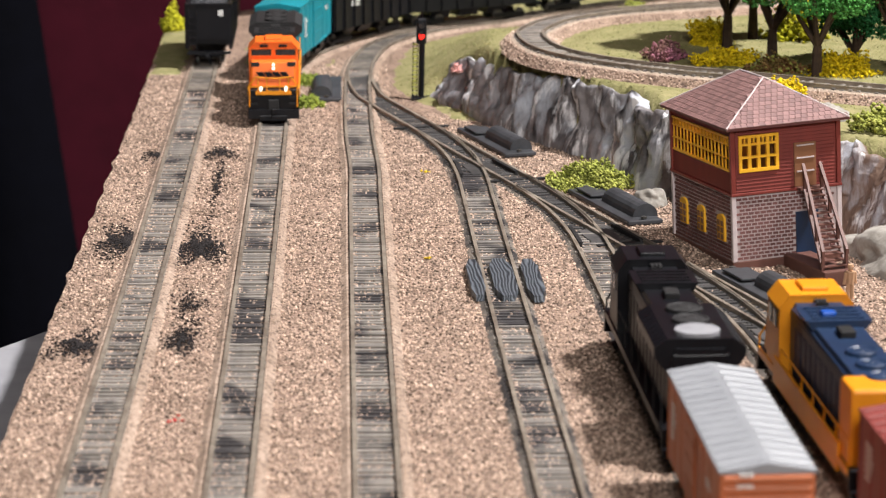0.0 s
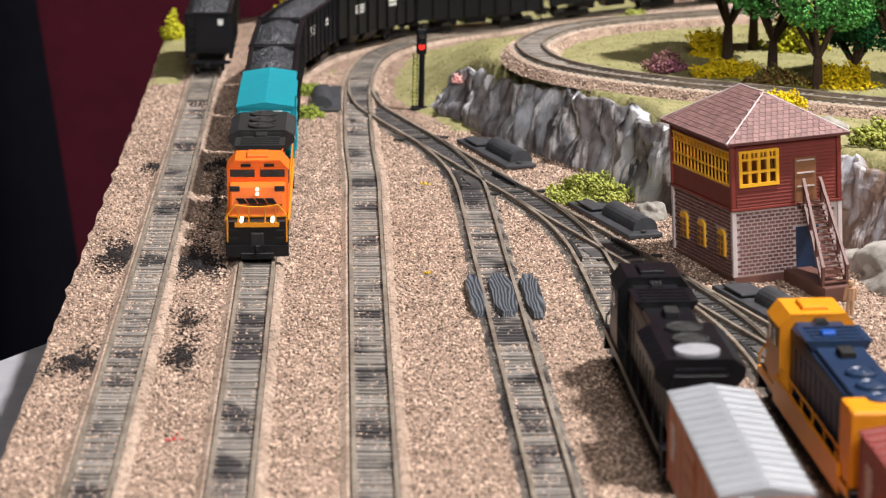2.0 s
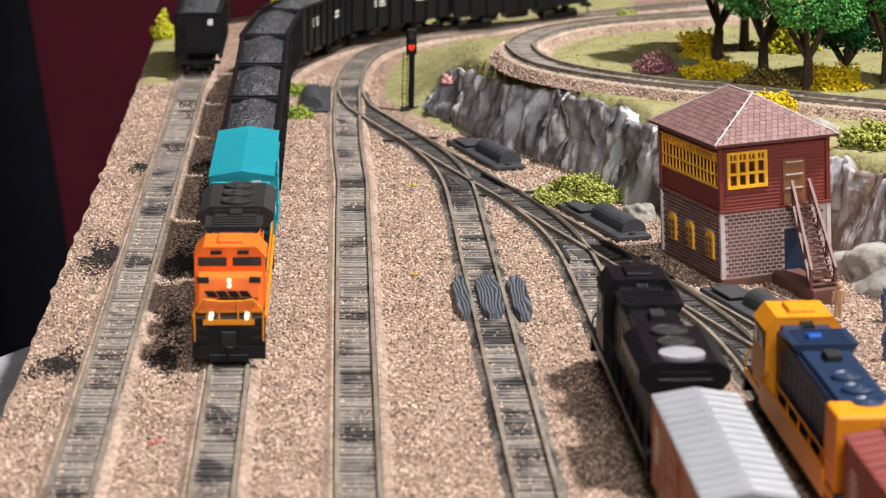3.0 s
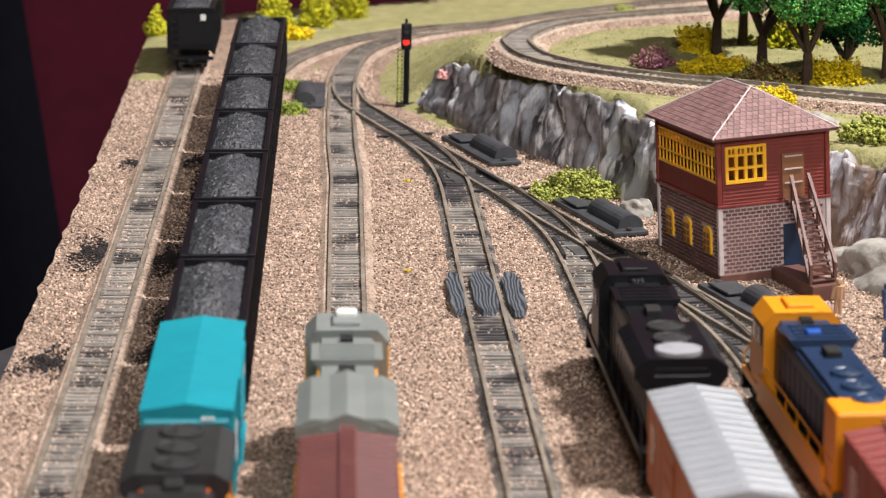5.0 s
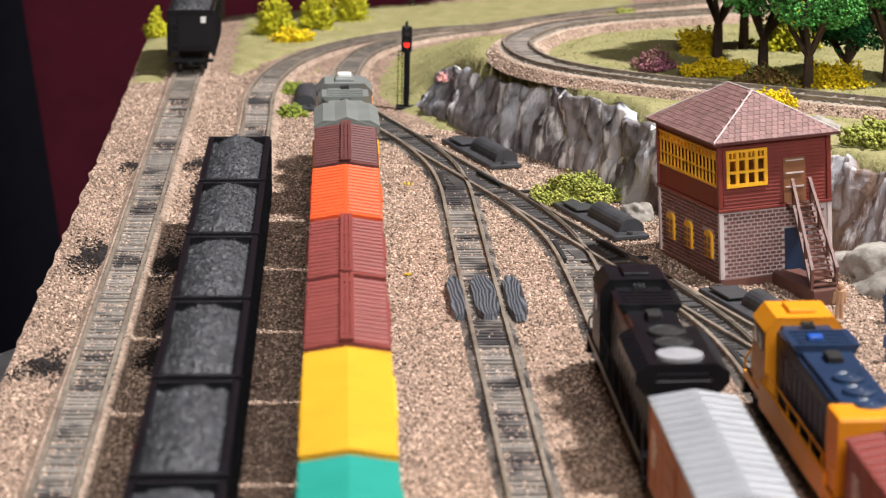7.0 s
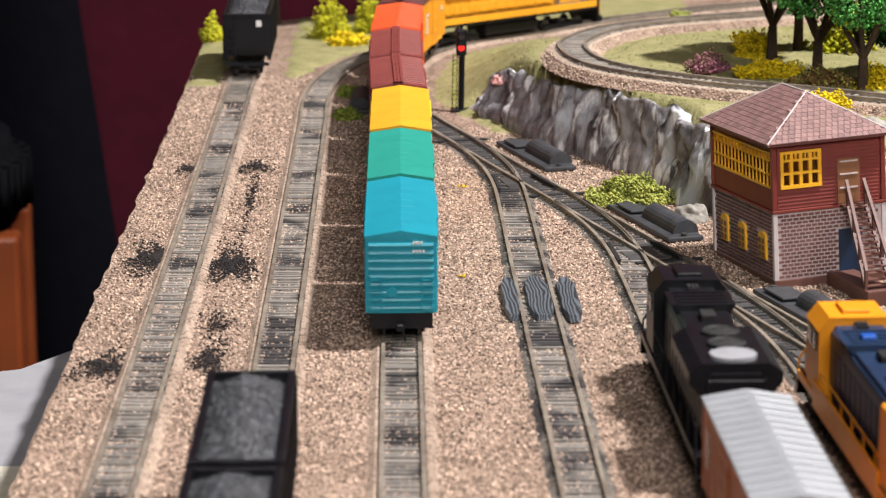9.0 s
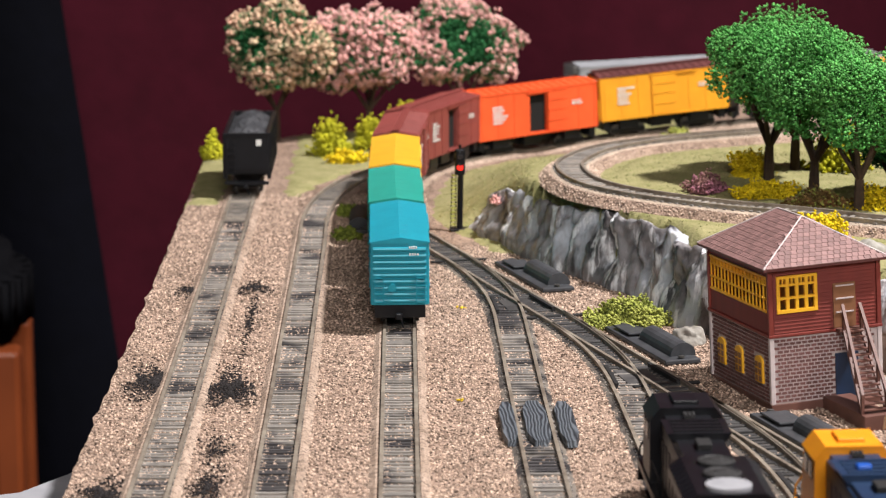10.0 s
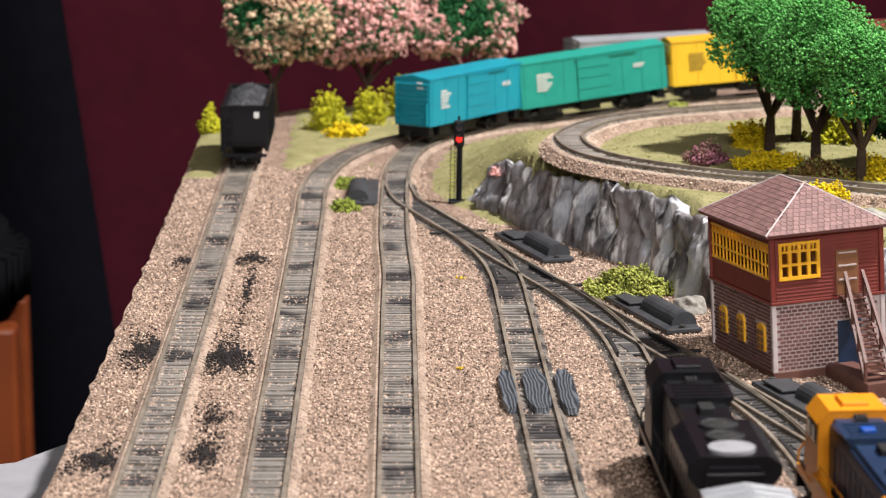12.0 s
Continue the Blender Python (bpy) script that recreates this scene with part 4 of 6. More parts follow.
        for f in ((0, 1, 3, 2), (4, 6, 7, 5), (0, 4, 5, 1), (2, 3, 7, 6), (0, 2, 6, 4), (1, 5, 7, 3)):
            bm.faces.new([v[n] for n in f])
        part("handrail", bm, STAIR, st)
        for u in (0.02, 0.34, 0.66, 0.98):
            c = flight(u, side)
            bm = bmesh.new()
            box(bm, c.x - 0.0004, c.x + 0.0004, c.y - 0.0005, c.y + 0.0005, c.z - 0.001, c.z + 0.0058)
            part("baluster", bm, STAIR, st)
    bm = bmesh.new()
    box(bm, 0.0152, 0.0240, -0.0290, -0.0008, -0.002, 0.0030, 0.0003)
    part("stair_base", bm, STAIR, st, "brown plinth at the stair's foot")


# ---- rolling stock ----
def truck(parent, y, wheels=2, base=0.0115):
    bm = bmesh.new()
    for s in (-1, 1):
        box(bm, 0.0056 * s - 0.0006, 0.0056 * s + 0.0006, y - base / 2 - 0.002, y + base / 2 + 0.002, 0.0012, 0.0034, 0.0003)
    box(bm, -0.0056, 0.0056, y - 0.0018, y + 0.0018, 0.0022, 0.0038)
    t = part("truck", bm, BLACK, parent, "black sideframe truck")
    for k in range(wheels):
        yy = y - base / 2 + base * k / (wheels - 1)
        bm = bmesh.new()
        for s in (-1, 1):
            rod(bm, (0.0042 * s, yy, 0.0026), (0.0050 * s, yy, 0.0026), 0.0026, 12)
        rod(bm, (-0.0045, yy, 0.0026), (0.0045, yy, 0.0026), 0.0006, 6)
        part("wheelset", bm, STEEL, t)


def coupler(parent, y, s):
    bm = bmesh.new()
    box(bm, -0.0007, 0.0007, min(y, y + 0.0026 * s), max(y, y + 0.0026 * s), 0.0040, 0.0052, 0.0002)
    box(bm, -0.0014, 0.0006, min(y + 0.0022 * s, y + 0.0036 * s), max(y + 0.0022 * s, y + 0.0036 * s), 0.0036, 0.0056, 0.0003)
    rod(bm, (0.0004, y + 0.003 * s, 0.0038), (0.0010, y + 0.0032 * s, 0.0010), 0.0003, 6)
    part("coupler", bm, BLACK, parent)


def bars(parent, x, y0, z0, rows, colour, size=1.0):
    """Unreadable lettering as plain bars on a side wall at x."""
    rng = random.Random(int(abs(y0) * 1e5) + rows)
    for k in range(rows):
        w = size * rng.uniform(0.004, 0.0085)
        s = 1 if x > 0 else -1
        bm = bmesh.new()
        box(bm, min(x, x + 0.00006 * s), max(x, x + 0.00006 * s), y0, y0 + w, z0 - k * 0.0014 * size, z0 - k * 0.0014 * size + 0.0007 * size)
        part("lettering", bm, colour, parent)


def boxcar(label, pitch, colour, roof, style, open_door=False, plain=False, low=False, group="freight train"):
    """Boxcar along y, its origin on the rail heads."""
    t = thing("boxcar", label, "boxcar", group)
    L = pitch - 0.0045
    w = 0.0093
    z0, ze, zp = (0.0042, 0.0236, 0.0254) if low else (0.0078, 0.0282, 0.0299)
    h = L / 2
    dw = 0.0058 if not plain else 0.0080
    bm = bmesh.new()
    if open_door:
        for y0, y1 in ((-h, -dw + 0.001), (dw - 0.001, h)):
            box(bm, -w, w, y0, y1, z0, ze, 0.0002)
        box(bm, -w, w, -dw, dw, z0, z0 + 0.0012)
        box(bm, -w, w, -dw, dw, ze - 0.0022, ze)
        box(bm, -0.0006, 0.0006, -dw, dw, z0, ze)
    else:
        box(bm, -w, w, -h, h, z0, ze, 0.0002)
    part("body", bm, colour, t)
    if open_door:
        # Near-black block behind the doorway: the car's inner shade, put in as colour.
        bm = bmesh.new()
        box(bm, -w + 0.0018, w - 0.0018, -dw + 0.0008, dw - 0.0008, z0 + 0.0008, ze - 0.001)
        part("dark_interior", bm, VOID, t, "near-black block painted as the shade inside the open door")
    bm = bmesh.new()
    prism(bm, [(-w - 0.0003, ze - 0.0003), (-w - 0.0003, ze + 0.0002), (0, zp), (w + 0.0003, ze + 0.0002), (w + 0.0003, ze - 0.0003)], -h - 0.0002, h + 0.0002)
    rf = part("roof", bm, roof, t)
    if style in ("ribbed", "ribbed_walk"):
        k = 15
        for i in range(k):
            y = -h + 0.003 + (2 * h - 0.006) * i / (k - 1)
            bm = bmesh.new()
            for s in (-1, 1):
                a, b = Vector((s * (w - 0.0002), y, ze + 0.0003)), Vector((s * 0.0006, y, zp - 0.0001))
                rod(bm, a, b, 0.00055, 5)
            part("roof_rib", bm, roof, rf)
    if style == "ribbed_walk":
        for off in (-0.0011, 0, 0.0011):
            bm = bmesh.new()
            box(bm, off - 0.00045, off + 0.00045, -h - 0.001, h + 0.001, zp + 0.0004, zp + 0.0008)
            part("running_board", bm, roof, rf)
        for y in (-h * 0.8, -h * 0.3, h * 0.3, h * 0.8):
            bm = bmesh.new()
            box(bm, -0.0012, 0.0012, y - 0.0004, y + 0.0004, zp - 0.0003, zp + 0.0005)
            part("board_saddle", bm, roof, rf)
    if style == "panel":
        for i in range(1, 9):
            bm = bmesh.new()
            y = -h + 2 * h * i / 9
            for s in (-1, 1):
                rod(bm, (s * (w - 0.0002), y, ze + 0.0001), (0, y, zp - 0.0001), 0.00014, 4)
            part("roof_seam", bm, roof, rf)
    # doors: proud panels with a rail above and below
    for s in (-1, 1):
        y0, y1 = (-dw, dw) if not open_door else (dw * 0.9, dw * 2.7)
        bm = bmesh.new()
        box(bm, min(s * w, s * (w + 0.0006)), max(s * w, s * (w + 0.0006)), y0, y1, z0 + 0.0010, ze - 0.0014, 0.0001)
        d = part("door", bm, colour, t)
        for z in (z0 + 0.0055, z0 + 0.0105, z0 + 0.0150):
            bm = bmesh.new()
            box(bm, min(s * w, s * (w + 0.00085)), max(s * w, s * (w + 0.00085)), y0, y1, z, z + 0.0004)
            part("door_rib", bm, colour, d)
        bm = bmesh.new()
        box(bm, min(s * w, s * (w + 0.0008)), max(s * w, s * (w + 0.0008)), -dw * 1.1, dw * 2.8, ze - 0.0013, ze - 0.0008)
        box(bm, min(s * w, s * (w + 0.0008)), max(s * w, s * (w + 0.0008)), -dw * 1.1, dw * 2.8, z0 + 0.0004, z0 + 0.0009)
        part("door_track", bm, colour, t)
        for i in range(8):
            y = (-h + 0.002) + (2 * h - 0.004) * i / 7
            if abs(y) > dw * 1.2:
                bm = bmesh.new()
                box(bm, min(s * w, s * (w + 0.0002)), max(s * w, s * (w + 0.0002)), y - 0.0002, y + 0.0002, z0, ze - 0.0005)
                part("side_post", bm, colour, t)
        mark = GREY_MARK if colour is LEMON else WHITE
        bars(t, s * (w + 0.0003), -h + 0.008, z0 + 0.0142, 6, mark)
        bars(t, s * (w + 0.0003), h * 0.55, z0 + 0.0130, 2, mark, 0.8)
    # ribbed ends with ladders and a brake wheel
    for s in (-1, 1):
        e = s * h
        for k in range(9):
            z = z0 + 0.0014 + k * 0.0021
            bm = bmesh.new()
            rod(bm, (-w + 0.0008, e, z), (w - 0.0008, e, z), 0.0008, 8)
            part("end_rib", bm, colour, t)
        bm = bmesh.new()
        for x in (-w + 0.0012, -w + 0.0040, w - 0.0040, w - 0.0012):
            box(bm, x - 0.0002, x + 0.0002, min(e, e + 0.0012 * s), max(e, e + 0.0012 * s), z0 + 0.0004, z0 + 0.0102)
        for k in range(4):
            z = z0 + 0.001 + k * 0.0026
            box(bm, -w + 0.0010, -w + 0.0042, min(e + 0.0008 * s, e + 0.0012 * s), max(e + 0.0008 * s, e + 0.0012 * s), z, z + 0.0004)
            box(bm, w - 0.0042, w - 0.0010, min(e + 0.0008 * s, e + 0.0012 * s), max(e + 0.0008 * s, e + 0.0012 * s), z, z + 0.0004)
        part("end_ladder", bm, colour, t)
        bm = bmesh.new()
        rod(bm, (-0.0025, e, z0 + 0.0058), (-0.0025, e + 0.0012 * s, z0 + 0.0058), 0.0014, 14)
        part("brake_wheel", bm, colour, t)
        for z, wd in ((z0 + 0.0186, 0.0028), (z0 + 0.0164, 0.0034)):
            for q in range(4):
                bm = bmesh.new()
                x = 0.0030 + wd * q / 4
                box(bm, x, x + wd / 4 * 0.7, min(e, e + 0.0008 * s), max(e, e + 0.0008 * s), z, z + 0.0006)
                part("lettering", bm, WHITE, t)
        coupler(t, e, s)
        truck(t, s * (h - 0.0135))
    bm = bmesh.new()
    box(bm, -0.0022, 0.0022, -h + 0.001, h - 0.001, 0.0038, z0 + 0.0001)
    box(bm, -0.006, 0.006, -0.006, 0.004, 0.0026, z0 + 0.0001, 0.0003)
    for s in (-1, 1):
        box(bm, -0.0078, 0.0078, s * (h - 0.0135) - 0.0045, s * (h - 0.0135) + 0.0045, 0.0034, z0 + 0.0001, 0.0003)
        box(bm, -0.0082, 0.0082, s * (h - 0.0024) - 0.0016, s * (h - 0.0024) + 0.0016, 0.0034, z0 + 0.0001, 0.0002)
    part("underframe", bm, BLACK, t)
    return t


def hopper(label, seed, group="coal train"):
    """Black open hopper heaped with coal."""
    t = thing("hopper_car", label, "hopper car", group)
    h, w, z0, z1 = 0.0331, 0.0090, 0.0052, 0.0255
    bm = bmesh.new()
    for s in (-1, 1):
        box(bm, min(s * w, s * (w - 0.0007)), max(s * w, s * (w - 0.0007)), -h, h, z0 + 0.002, z1)
        box(bm, -w + 0.0007, w - 0.0007, min(s * h, s * (h - 0.0007)), max(s * h, s * (h - 0.0007)), z0 + 0.006, z1)
    box(bm, -w + 0.0007, w - 0.0007, -h + 0.0007, h - 0.0007, z0 + 0.004, z0 + 0.006)
    for y in (-0.015, 0, 0.015):
        prism(bm, [(-w + 0.001, z0 + 0.004), (-0.004, z0 - 0.0018), (0.004, z0 - 0.0018), (w - 0.001, z0 + 0.004)], y - 0.005, y + 0.005)
    part("body", bm, BLACK, t)
    bm = bmesh.new()
    for s in (-1, 1):
        box(bm, min(s * (w - 0.0010), s * (w + 0.0005)), max(s * (w - 0.0010), s * (w + 0.0005)), -h - 0.0004, h + 0.0004, z1 - 0.0002, z1 + 0.0008, 0.0001)
        box(bm, -w + 0.001, w - 0.001, min(s * (h - 0.001), s * (h + 0.0004)), max(s * (h - 0.001), s * (h + 0.0004)), z1 - 0.0002, z1 + 0.0008, 0.0001)
    part("top_rim", bm, BLACK, t)
    for s in (-1, 1):
        for k in range(9):
            y = -h + 0.0012 + (2 * h - 0.0024) * k / 8
            bm = bmesh.new()
            box(bm, min(s * w, s * (w + 0.0008)), max(s * w, s * (w + 0.0008)), y - 0.0003, y + 0.0003, z0 + 0.002, z1)
            part("side_rib", bm, BLACK, t)
        bars(t, s * (w + 0.0001), -0.018, z1 - 0.006, 3, WHITE)
        bars(t, s * (w + 0.0001), 0.008, z1 - 0.007, 2, WHITE, 1.3)
        bm = bmesh.new()
        e = s * h
        for x in (-w + 0.001, -w + 0.004):
            box(bm, x - 0.0002, x + 0.0002, min(e, e + 0.001 * s), max(e, e + 0.001 * s), z0, z1 - 0.002)
        for k in range(6):
            box(bm, -w + 0.001, -w + 0.004, min(e, e + 0.001 * s), max(e, e + 0.001 * s), z0 + 0.001 + k * 0.0028, z0 + 0.0014 + k * 0.0028)
        box(bm, -w, w, min(e, e + 0.002 * s), max(e, e + 0.002 * s), z0, z0 + 0.0012)
        part("end_ladder", bm, BLACK, t)
        bm = bmesh.new()
        box(bm, 0.0040, 0.0062, min(e, e + 0.00012 * s), max(e, e + 0.00012 * s), z1 - 0.0045, z1 - 0.0020)
        part("lettering", bm, WHITE, t)
        coupler(t, e, s)
        truck(t, s * (h - 0.012))
    # heaped load
    nx, ny = 26, 80
    v, f = [], []
    for j in range(ny + 1):
        for i in range(nx + 1):
            a, b = i / nx * 2 - 1, j / ny * 2 - 1
            x, y = a * (w - 0.0008), b * (h - 0.0008)
            dome = (1 - abs(a) ** 1.8) * (1 - abs(b) ** 5)
            z = z1 - 0.0016 + 0.0044 * dome * (1 + 0.25 * noise.noise((seed, y * 70, 0)))
            z += 0.0007 * noise.noise((x * 400, y * 400, seed)) + 0.0006 * noise.noise((x * 1100, y * 1100, seed))
            v.append((x, y, z))
    for j in range(ny):
        for i in range(nx):
            k = j * (nx + 1) + i
            f.append((k, k + 1, k + nx + 2, k + nx + 1))
    ld = raw("coal_load", v, f, COAL, t, "heaped black coal")
    rng = np.random.default_rng(seed)
    pick = rng.integers(0, len(v), 2200)
    pts = np.array(v)[pick] + rng.normal(0, 0.0002, (2200, 3))
    tagged(scatter("coal_lumps", pts, rng.uniform(0.00014, 0.00030, 2200), COAL_BITS, 0.9, seed, ld), kind="stuff")
    return t


def fan(bm, x, y, z, r):
    """A domed fan cap with a raised rim, in one moulding."""
    n, rings = 20, ((r, 0.0), (r, 0.0007), (r * 0.9, 0.0009), (r * 0.8, 0.0006), (r * 0.4, 0.0008), (r * 0.3, 0.0011))
    rows = [[bm.verts.new((x + q * math.cos(6.2832 * k / n), y + q * math.sin(6.2832 * k / n), z + h + (0.00016 if 0.3 * r < q < 0.85 * r and k % 4 == 0 else 0))) for k in range(n)] for q, h in rings]
    for a, b in zip(rows, rows[1:]):
        for k in range(n):
            bm.faces.new((a[k], a[(k + 1) % n], b[(k + 1) % n], b[k]))
    bm.faces.new(rows[-1])


def railing(parent, x, y0, y1, z, material, posts=7):
    bm = bmesh.new()
    for k in range(posts):
        y = y0 + (y1 - y0) * k / (posts - 1)
        rod(bm, (x, y, z), (x, y, z + 0.0062), 0.0002, 5)
    rod(bm, (x, y0, z + 0.0062), (x, y1, z + 0.0062), 0.00022, 5)
    part("handrail", bm, material, parent)


def loco(label, pitch, cab_mat, nose_mat, hood_mat, roof_mat, deck_mat, rail_mat, wings=True, lit=False, white_fan=False, dynamic=None, cab_roof=None, fans=True, end_cap=None, tall=False, group=""):
    """Road-switcher diesel along y, its front at +y; origin on the rail heads."""
    t = thing("locomotive", label, "locomotive", group)
    h = pitch / 2 - 0.002
    w = 0.0094
    bm = bmesh.new()
    box(bm, -w, w, -h + 0.002, h - 0.002, 0.0052, 0.0076, 0.0003)
    box(bm, -0.0068, 0.0068, -0.016, 0.016, 0.0014, 0.0052, 0.0012)
    for s in (-1, 1):
        box(bm, -w, w, min(s * (h - 0.0022), s * (h - 0.0008)), max(s * (h - 0.0022), s * (h - 0.0008)), 0.0020, 0.0078, 0.0003)
        prism(bm, [(-w, 0.0012), (-w, 0.0034), (w, 0.0034), (w, 0.0012)], s * h - 0.0010, s * h + 0.0008)
    part("frame", bm, BLACK, t)
    for s in (-1, 1):
        bm = bmesh.new()
        box(bm, s * w - 0.00025, s * w + 0.00025, -h + 0.003, h - 0.003, 0.0060, 0.0078)
        part("sill_stripe", bm, deck_mat, t)
        truck(t, s * (h - 0.0205), 3, 0.0205)
        coupler(t, s * h, s)
    # nose
    yc1 = h - 0.0118
    yc0 = yc1 - 0.0150
    bm = bmesh.new()
    a = box(bm, -0.0086, 0.0086, yc1 - 0.0005, h - 0.0050, 0.0076, 0.0190, 0.0009)
    for q in a:
        if q.is_valid and q.co.y > h - 0.0075 and q.co.z > 0.0125:
            q.co.y -= (q.co.z - 0.0125) * 0.22
            q.co.x *= 0.97
    part("nose", bm, nose_mat, t)
    # emblem of four slanted strokes over a thin rule, as plain shapes
    yy = h - 0.0050
    ink = BLACK if nose_mat is ORANGE else BLUE
    for k in range(4):
        bm = bmesh.new()
        a = box(bm, 0, 0.0024, yy - 0.0006, yy + 0.00015, 0.0128, 0.0146)
        for q in a:
            q.co.x += -0.0058 + k * 0.0029 + (q.co.z - 0.0128) * 0.6
        part("emblem_stroke", bm, ink, t, "dark slanted emblem stroke")
    bm = bmesh.new()
    box(bm, -0.0074, 0.0030, yy - 0.0004, yy + 0.00012, 0.0120, 0.0124)
    part("emblem_rule", bm, ink, t)
    bm = bmesh.new()
    box(bm, -0.0084, 0.0084, yy - 0.0004, yy + 0.0002, 0.0080, 0.0086)
    part("nose_stripe", bm, deck_mat, t, "thin stripe along the foot of the nose")
    # cab with windscreen and side windows
    bm = bmesh.new()
    prism(bm, [(-0.0092, 0.0076), (-0.0092, 0.0232), (-0.0066, 0.0262), (0.0066, 0.0262), (0.0092, 0.0232), (0.0092, 0.0076)], yc0, yc1)
    cab = part("cab", bm, cab_mat, t)
    bm = bmesh.new()
    prism(bm, [(-0.0095, 0.0232), (-0.0068, 0.0266), (0.0068, 0.0266), (0.0095, 0.0232), (0.0066, 0.0260), (-0.0066, 0.0260)], yc0 - 0.0003, yc1 + 0.0006)
    part("cab_roof", bm, cab_roof or cab_mat, cab)
    for s in (-1, 1):
        bm = bmesh.new()
        box(bm, min(s * 0.0008, s * 0.0082), max(s * 0.0008, s * 0.0082), yc1 - 0.0002, yc1 + 0.00035, 0.0206, 0.0234, 0.0002)
        part("windscreen", bm, GLASS, cab, "dark windscreen")
        bm = bmesh.new()
        for x0, x1, z1, z2 in ((0.0006, 0.0084, 0.0204, 0.0206), (0.0006, 0.0084, 0.0234, 0.0236), (0.0006, 0.0008, 0.0206, 0.0234), (0.0082, 0.0084, 0.0206, 0.0234)):
            box(bm, min(s * x0, s * x1), max(s * x0, s * x1), yc1 - 0.0002, yc1 + 0.0006, z1, z2)
        part("windscreen_frame", bm, cab_mat, cab)
        for y in (yc0 + 0.0030, yc0 + 0.0085):
            bm = bmesh.new()
            box(bm, s * 0.0092 - 0.0003, s * 0.0092 + 0.0003, y, y + 0.0040, 0.0178, 0.0222, 0.0002)
            part("side_window", bm, GLASS, cab)
        bm = bmesh.new()
        box(bm, min(s * 0.0020, s * 0.0050), max(s * 0.0020, s * 0.0050), yc1 - 0.0002, yc1 + 0.0006, 0.0243, 0.0253, 0.0001)
        part("number_board", bm, BLACK, cab)
        if nose_mat is ORANGE:
            bm = bmesh.new()
            box(bm, min(s * 0.0052, s * 0.0082), max(s * 0.0052, s * 0.0082), h - 0.0072, h - 0.0060, 0.0168, 0.0186, 0.0001)
            part("nose_door", bm, SOOT, cab)
    bm = bmesh.new()
    box(bm, -0.0032, 0.0032, yc0 + 0.003, yc1 - 0.003, 0.0262, 0.0276, 0.0003)
    part("cab_vent", bm, cab_roof or cab_mat, cab)
    # hood with its roof, grilles and fans
    hw = 0.0066
    bm = bmesh.new()
    box(bm, -hw, hw, -h + 0.0065, yc0, 0.0076, 0.0236, 0.0006)
    hood = part("hood", bm, hood_mat, t)
    bm = bmesh.new()
    prism(bm, [(-hw - 0.0001, 0.0222), (-hw + 0.0010, 0.0246), (hw - 0.0010, 0.0246), (hw + 0.0001, 0.0222)], -h + 0.0066, yc0 - 0.0001)
    part("hood_roof", bm, roof_mat, hood)
    for k in range(12):
        y = -h + 0.012 + k * (yc0 + h - 0.018) / 11
        for s in (-1, 1):
            bm = bmesh.new()
            box(bm, s * hw - 0.0002, s * hw + 0.0002, y - 0.0016, y + 0.0016, 0.0090, 0.0200, 0.0001)
            part("hood_door", bm, hood_mat, hood)
    ys = -h + 0.013
    for k in range(3 if fans else 0):
        bm = bmesh.new()
        if white_fan and k == 0:
            rod(bm, (0, ys, 0.0268), (0, ys, 0.0277), 0.0052, 28)
        else:
            fan(bm, 0, ys + k * 0.0105, 0.0268 if wings else 0.0246, 0.0044 if wings else 0.0036)
        part("fan", bm, FAN_GREY if (white_fan and k == 0) else SOOT if wings else BLUE, hood, "round radiator fan")
    if wings:
        bm = bmesh.new()
        prism(bm, [(-hw, 0.0180), (-0.0104, 0.0225), (-0.0104, 0.0248), (-0.0075, 0.0268), (0.0075, 0.0268), (0.0104, 0.0248), (0.0104, 0.0225), (hw, 0.0180)], -h + 0.0075, -h + 0.0400)
        part("radiator_wing", bm, roof_mat, hood, "flared radiator housing")
    if not fans:
        bm = bmesh.new()
        prism(bm, [(-0.0096, 0.0244), (0, 0.0282), (0.0096, 0.0244)], -h + 0.0070, -h + 0.0405)
        part("rear_roof", bm, roof_mat, hood, "gabled grey rear roof")
    if end_cap:
        for s in (-1, 1):
            bm = bmesh.new()
            box(bm, min(s * (w - 0.0004), s * (w + 0.0004)), max(s * (w - 0.0004), s * (w + 0.0004)), -h + 0.012, yc0 + 0.004, 0.0042, 0.0108, 0.0002)
            part("side_skirt", bm, deck_mat, t, "yellow side skirt")
        bm = bmesh.new()
        box(bm, -0.0090, 0.0090, -h + 0.0030, -h + 0.0150, 0.0076, 0.0250, 0.0008)
        part("rear_cab", bm, end_cap, t, "yellow rear end of the body")
        bm = bmesh.new()
        box(bm, -0.0036, 0.0000, yc0 - 0.021, yc0 - 0.018, 0.0262, 0.0276, 0.0006)
        part("roof_pod", bm, BRIGHT_BLUE, hood, "small bright blue roof pod")
    bm = bmesh.new()
    prism(bm, [(-0.0064, 0.0240), (-0.0078, 0.0262), (0.0078, 0.0262), (0.0064, 0.0240)], yc0 - 0.024, yc0 - 0.010)
    for k in range(4):
        box(bm, -0.0060, 0.0060, yc0 - 0.0225 + k * 0.0032, yc0 - 0.0213 + k * 0.0032, 0.0260, 0.0266)
    part("dynamic_brake", bm, dynamic or roof_mat, hood)
    bm = bmesh.new()
    box(bm, -0.0018, 0.0018, yc0 - 0.034, yc0 - 0.028, 0.0244, 0.0262, 0.0003)
    part("exhaust_stack", bm, SOOT, hood)
    bm = bmesh.new()
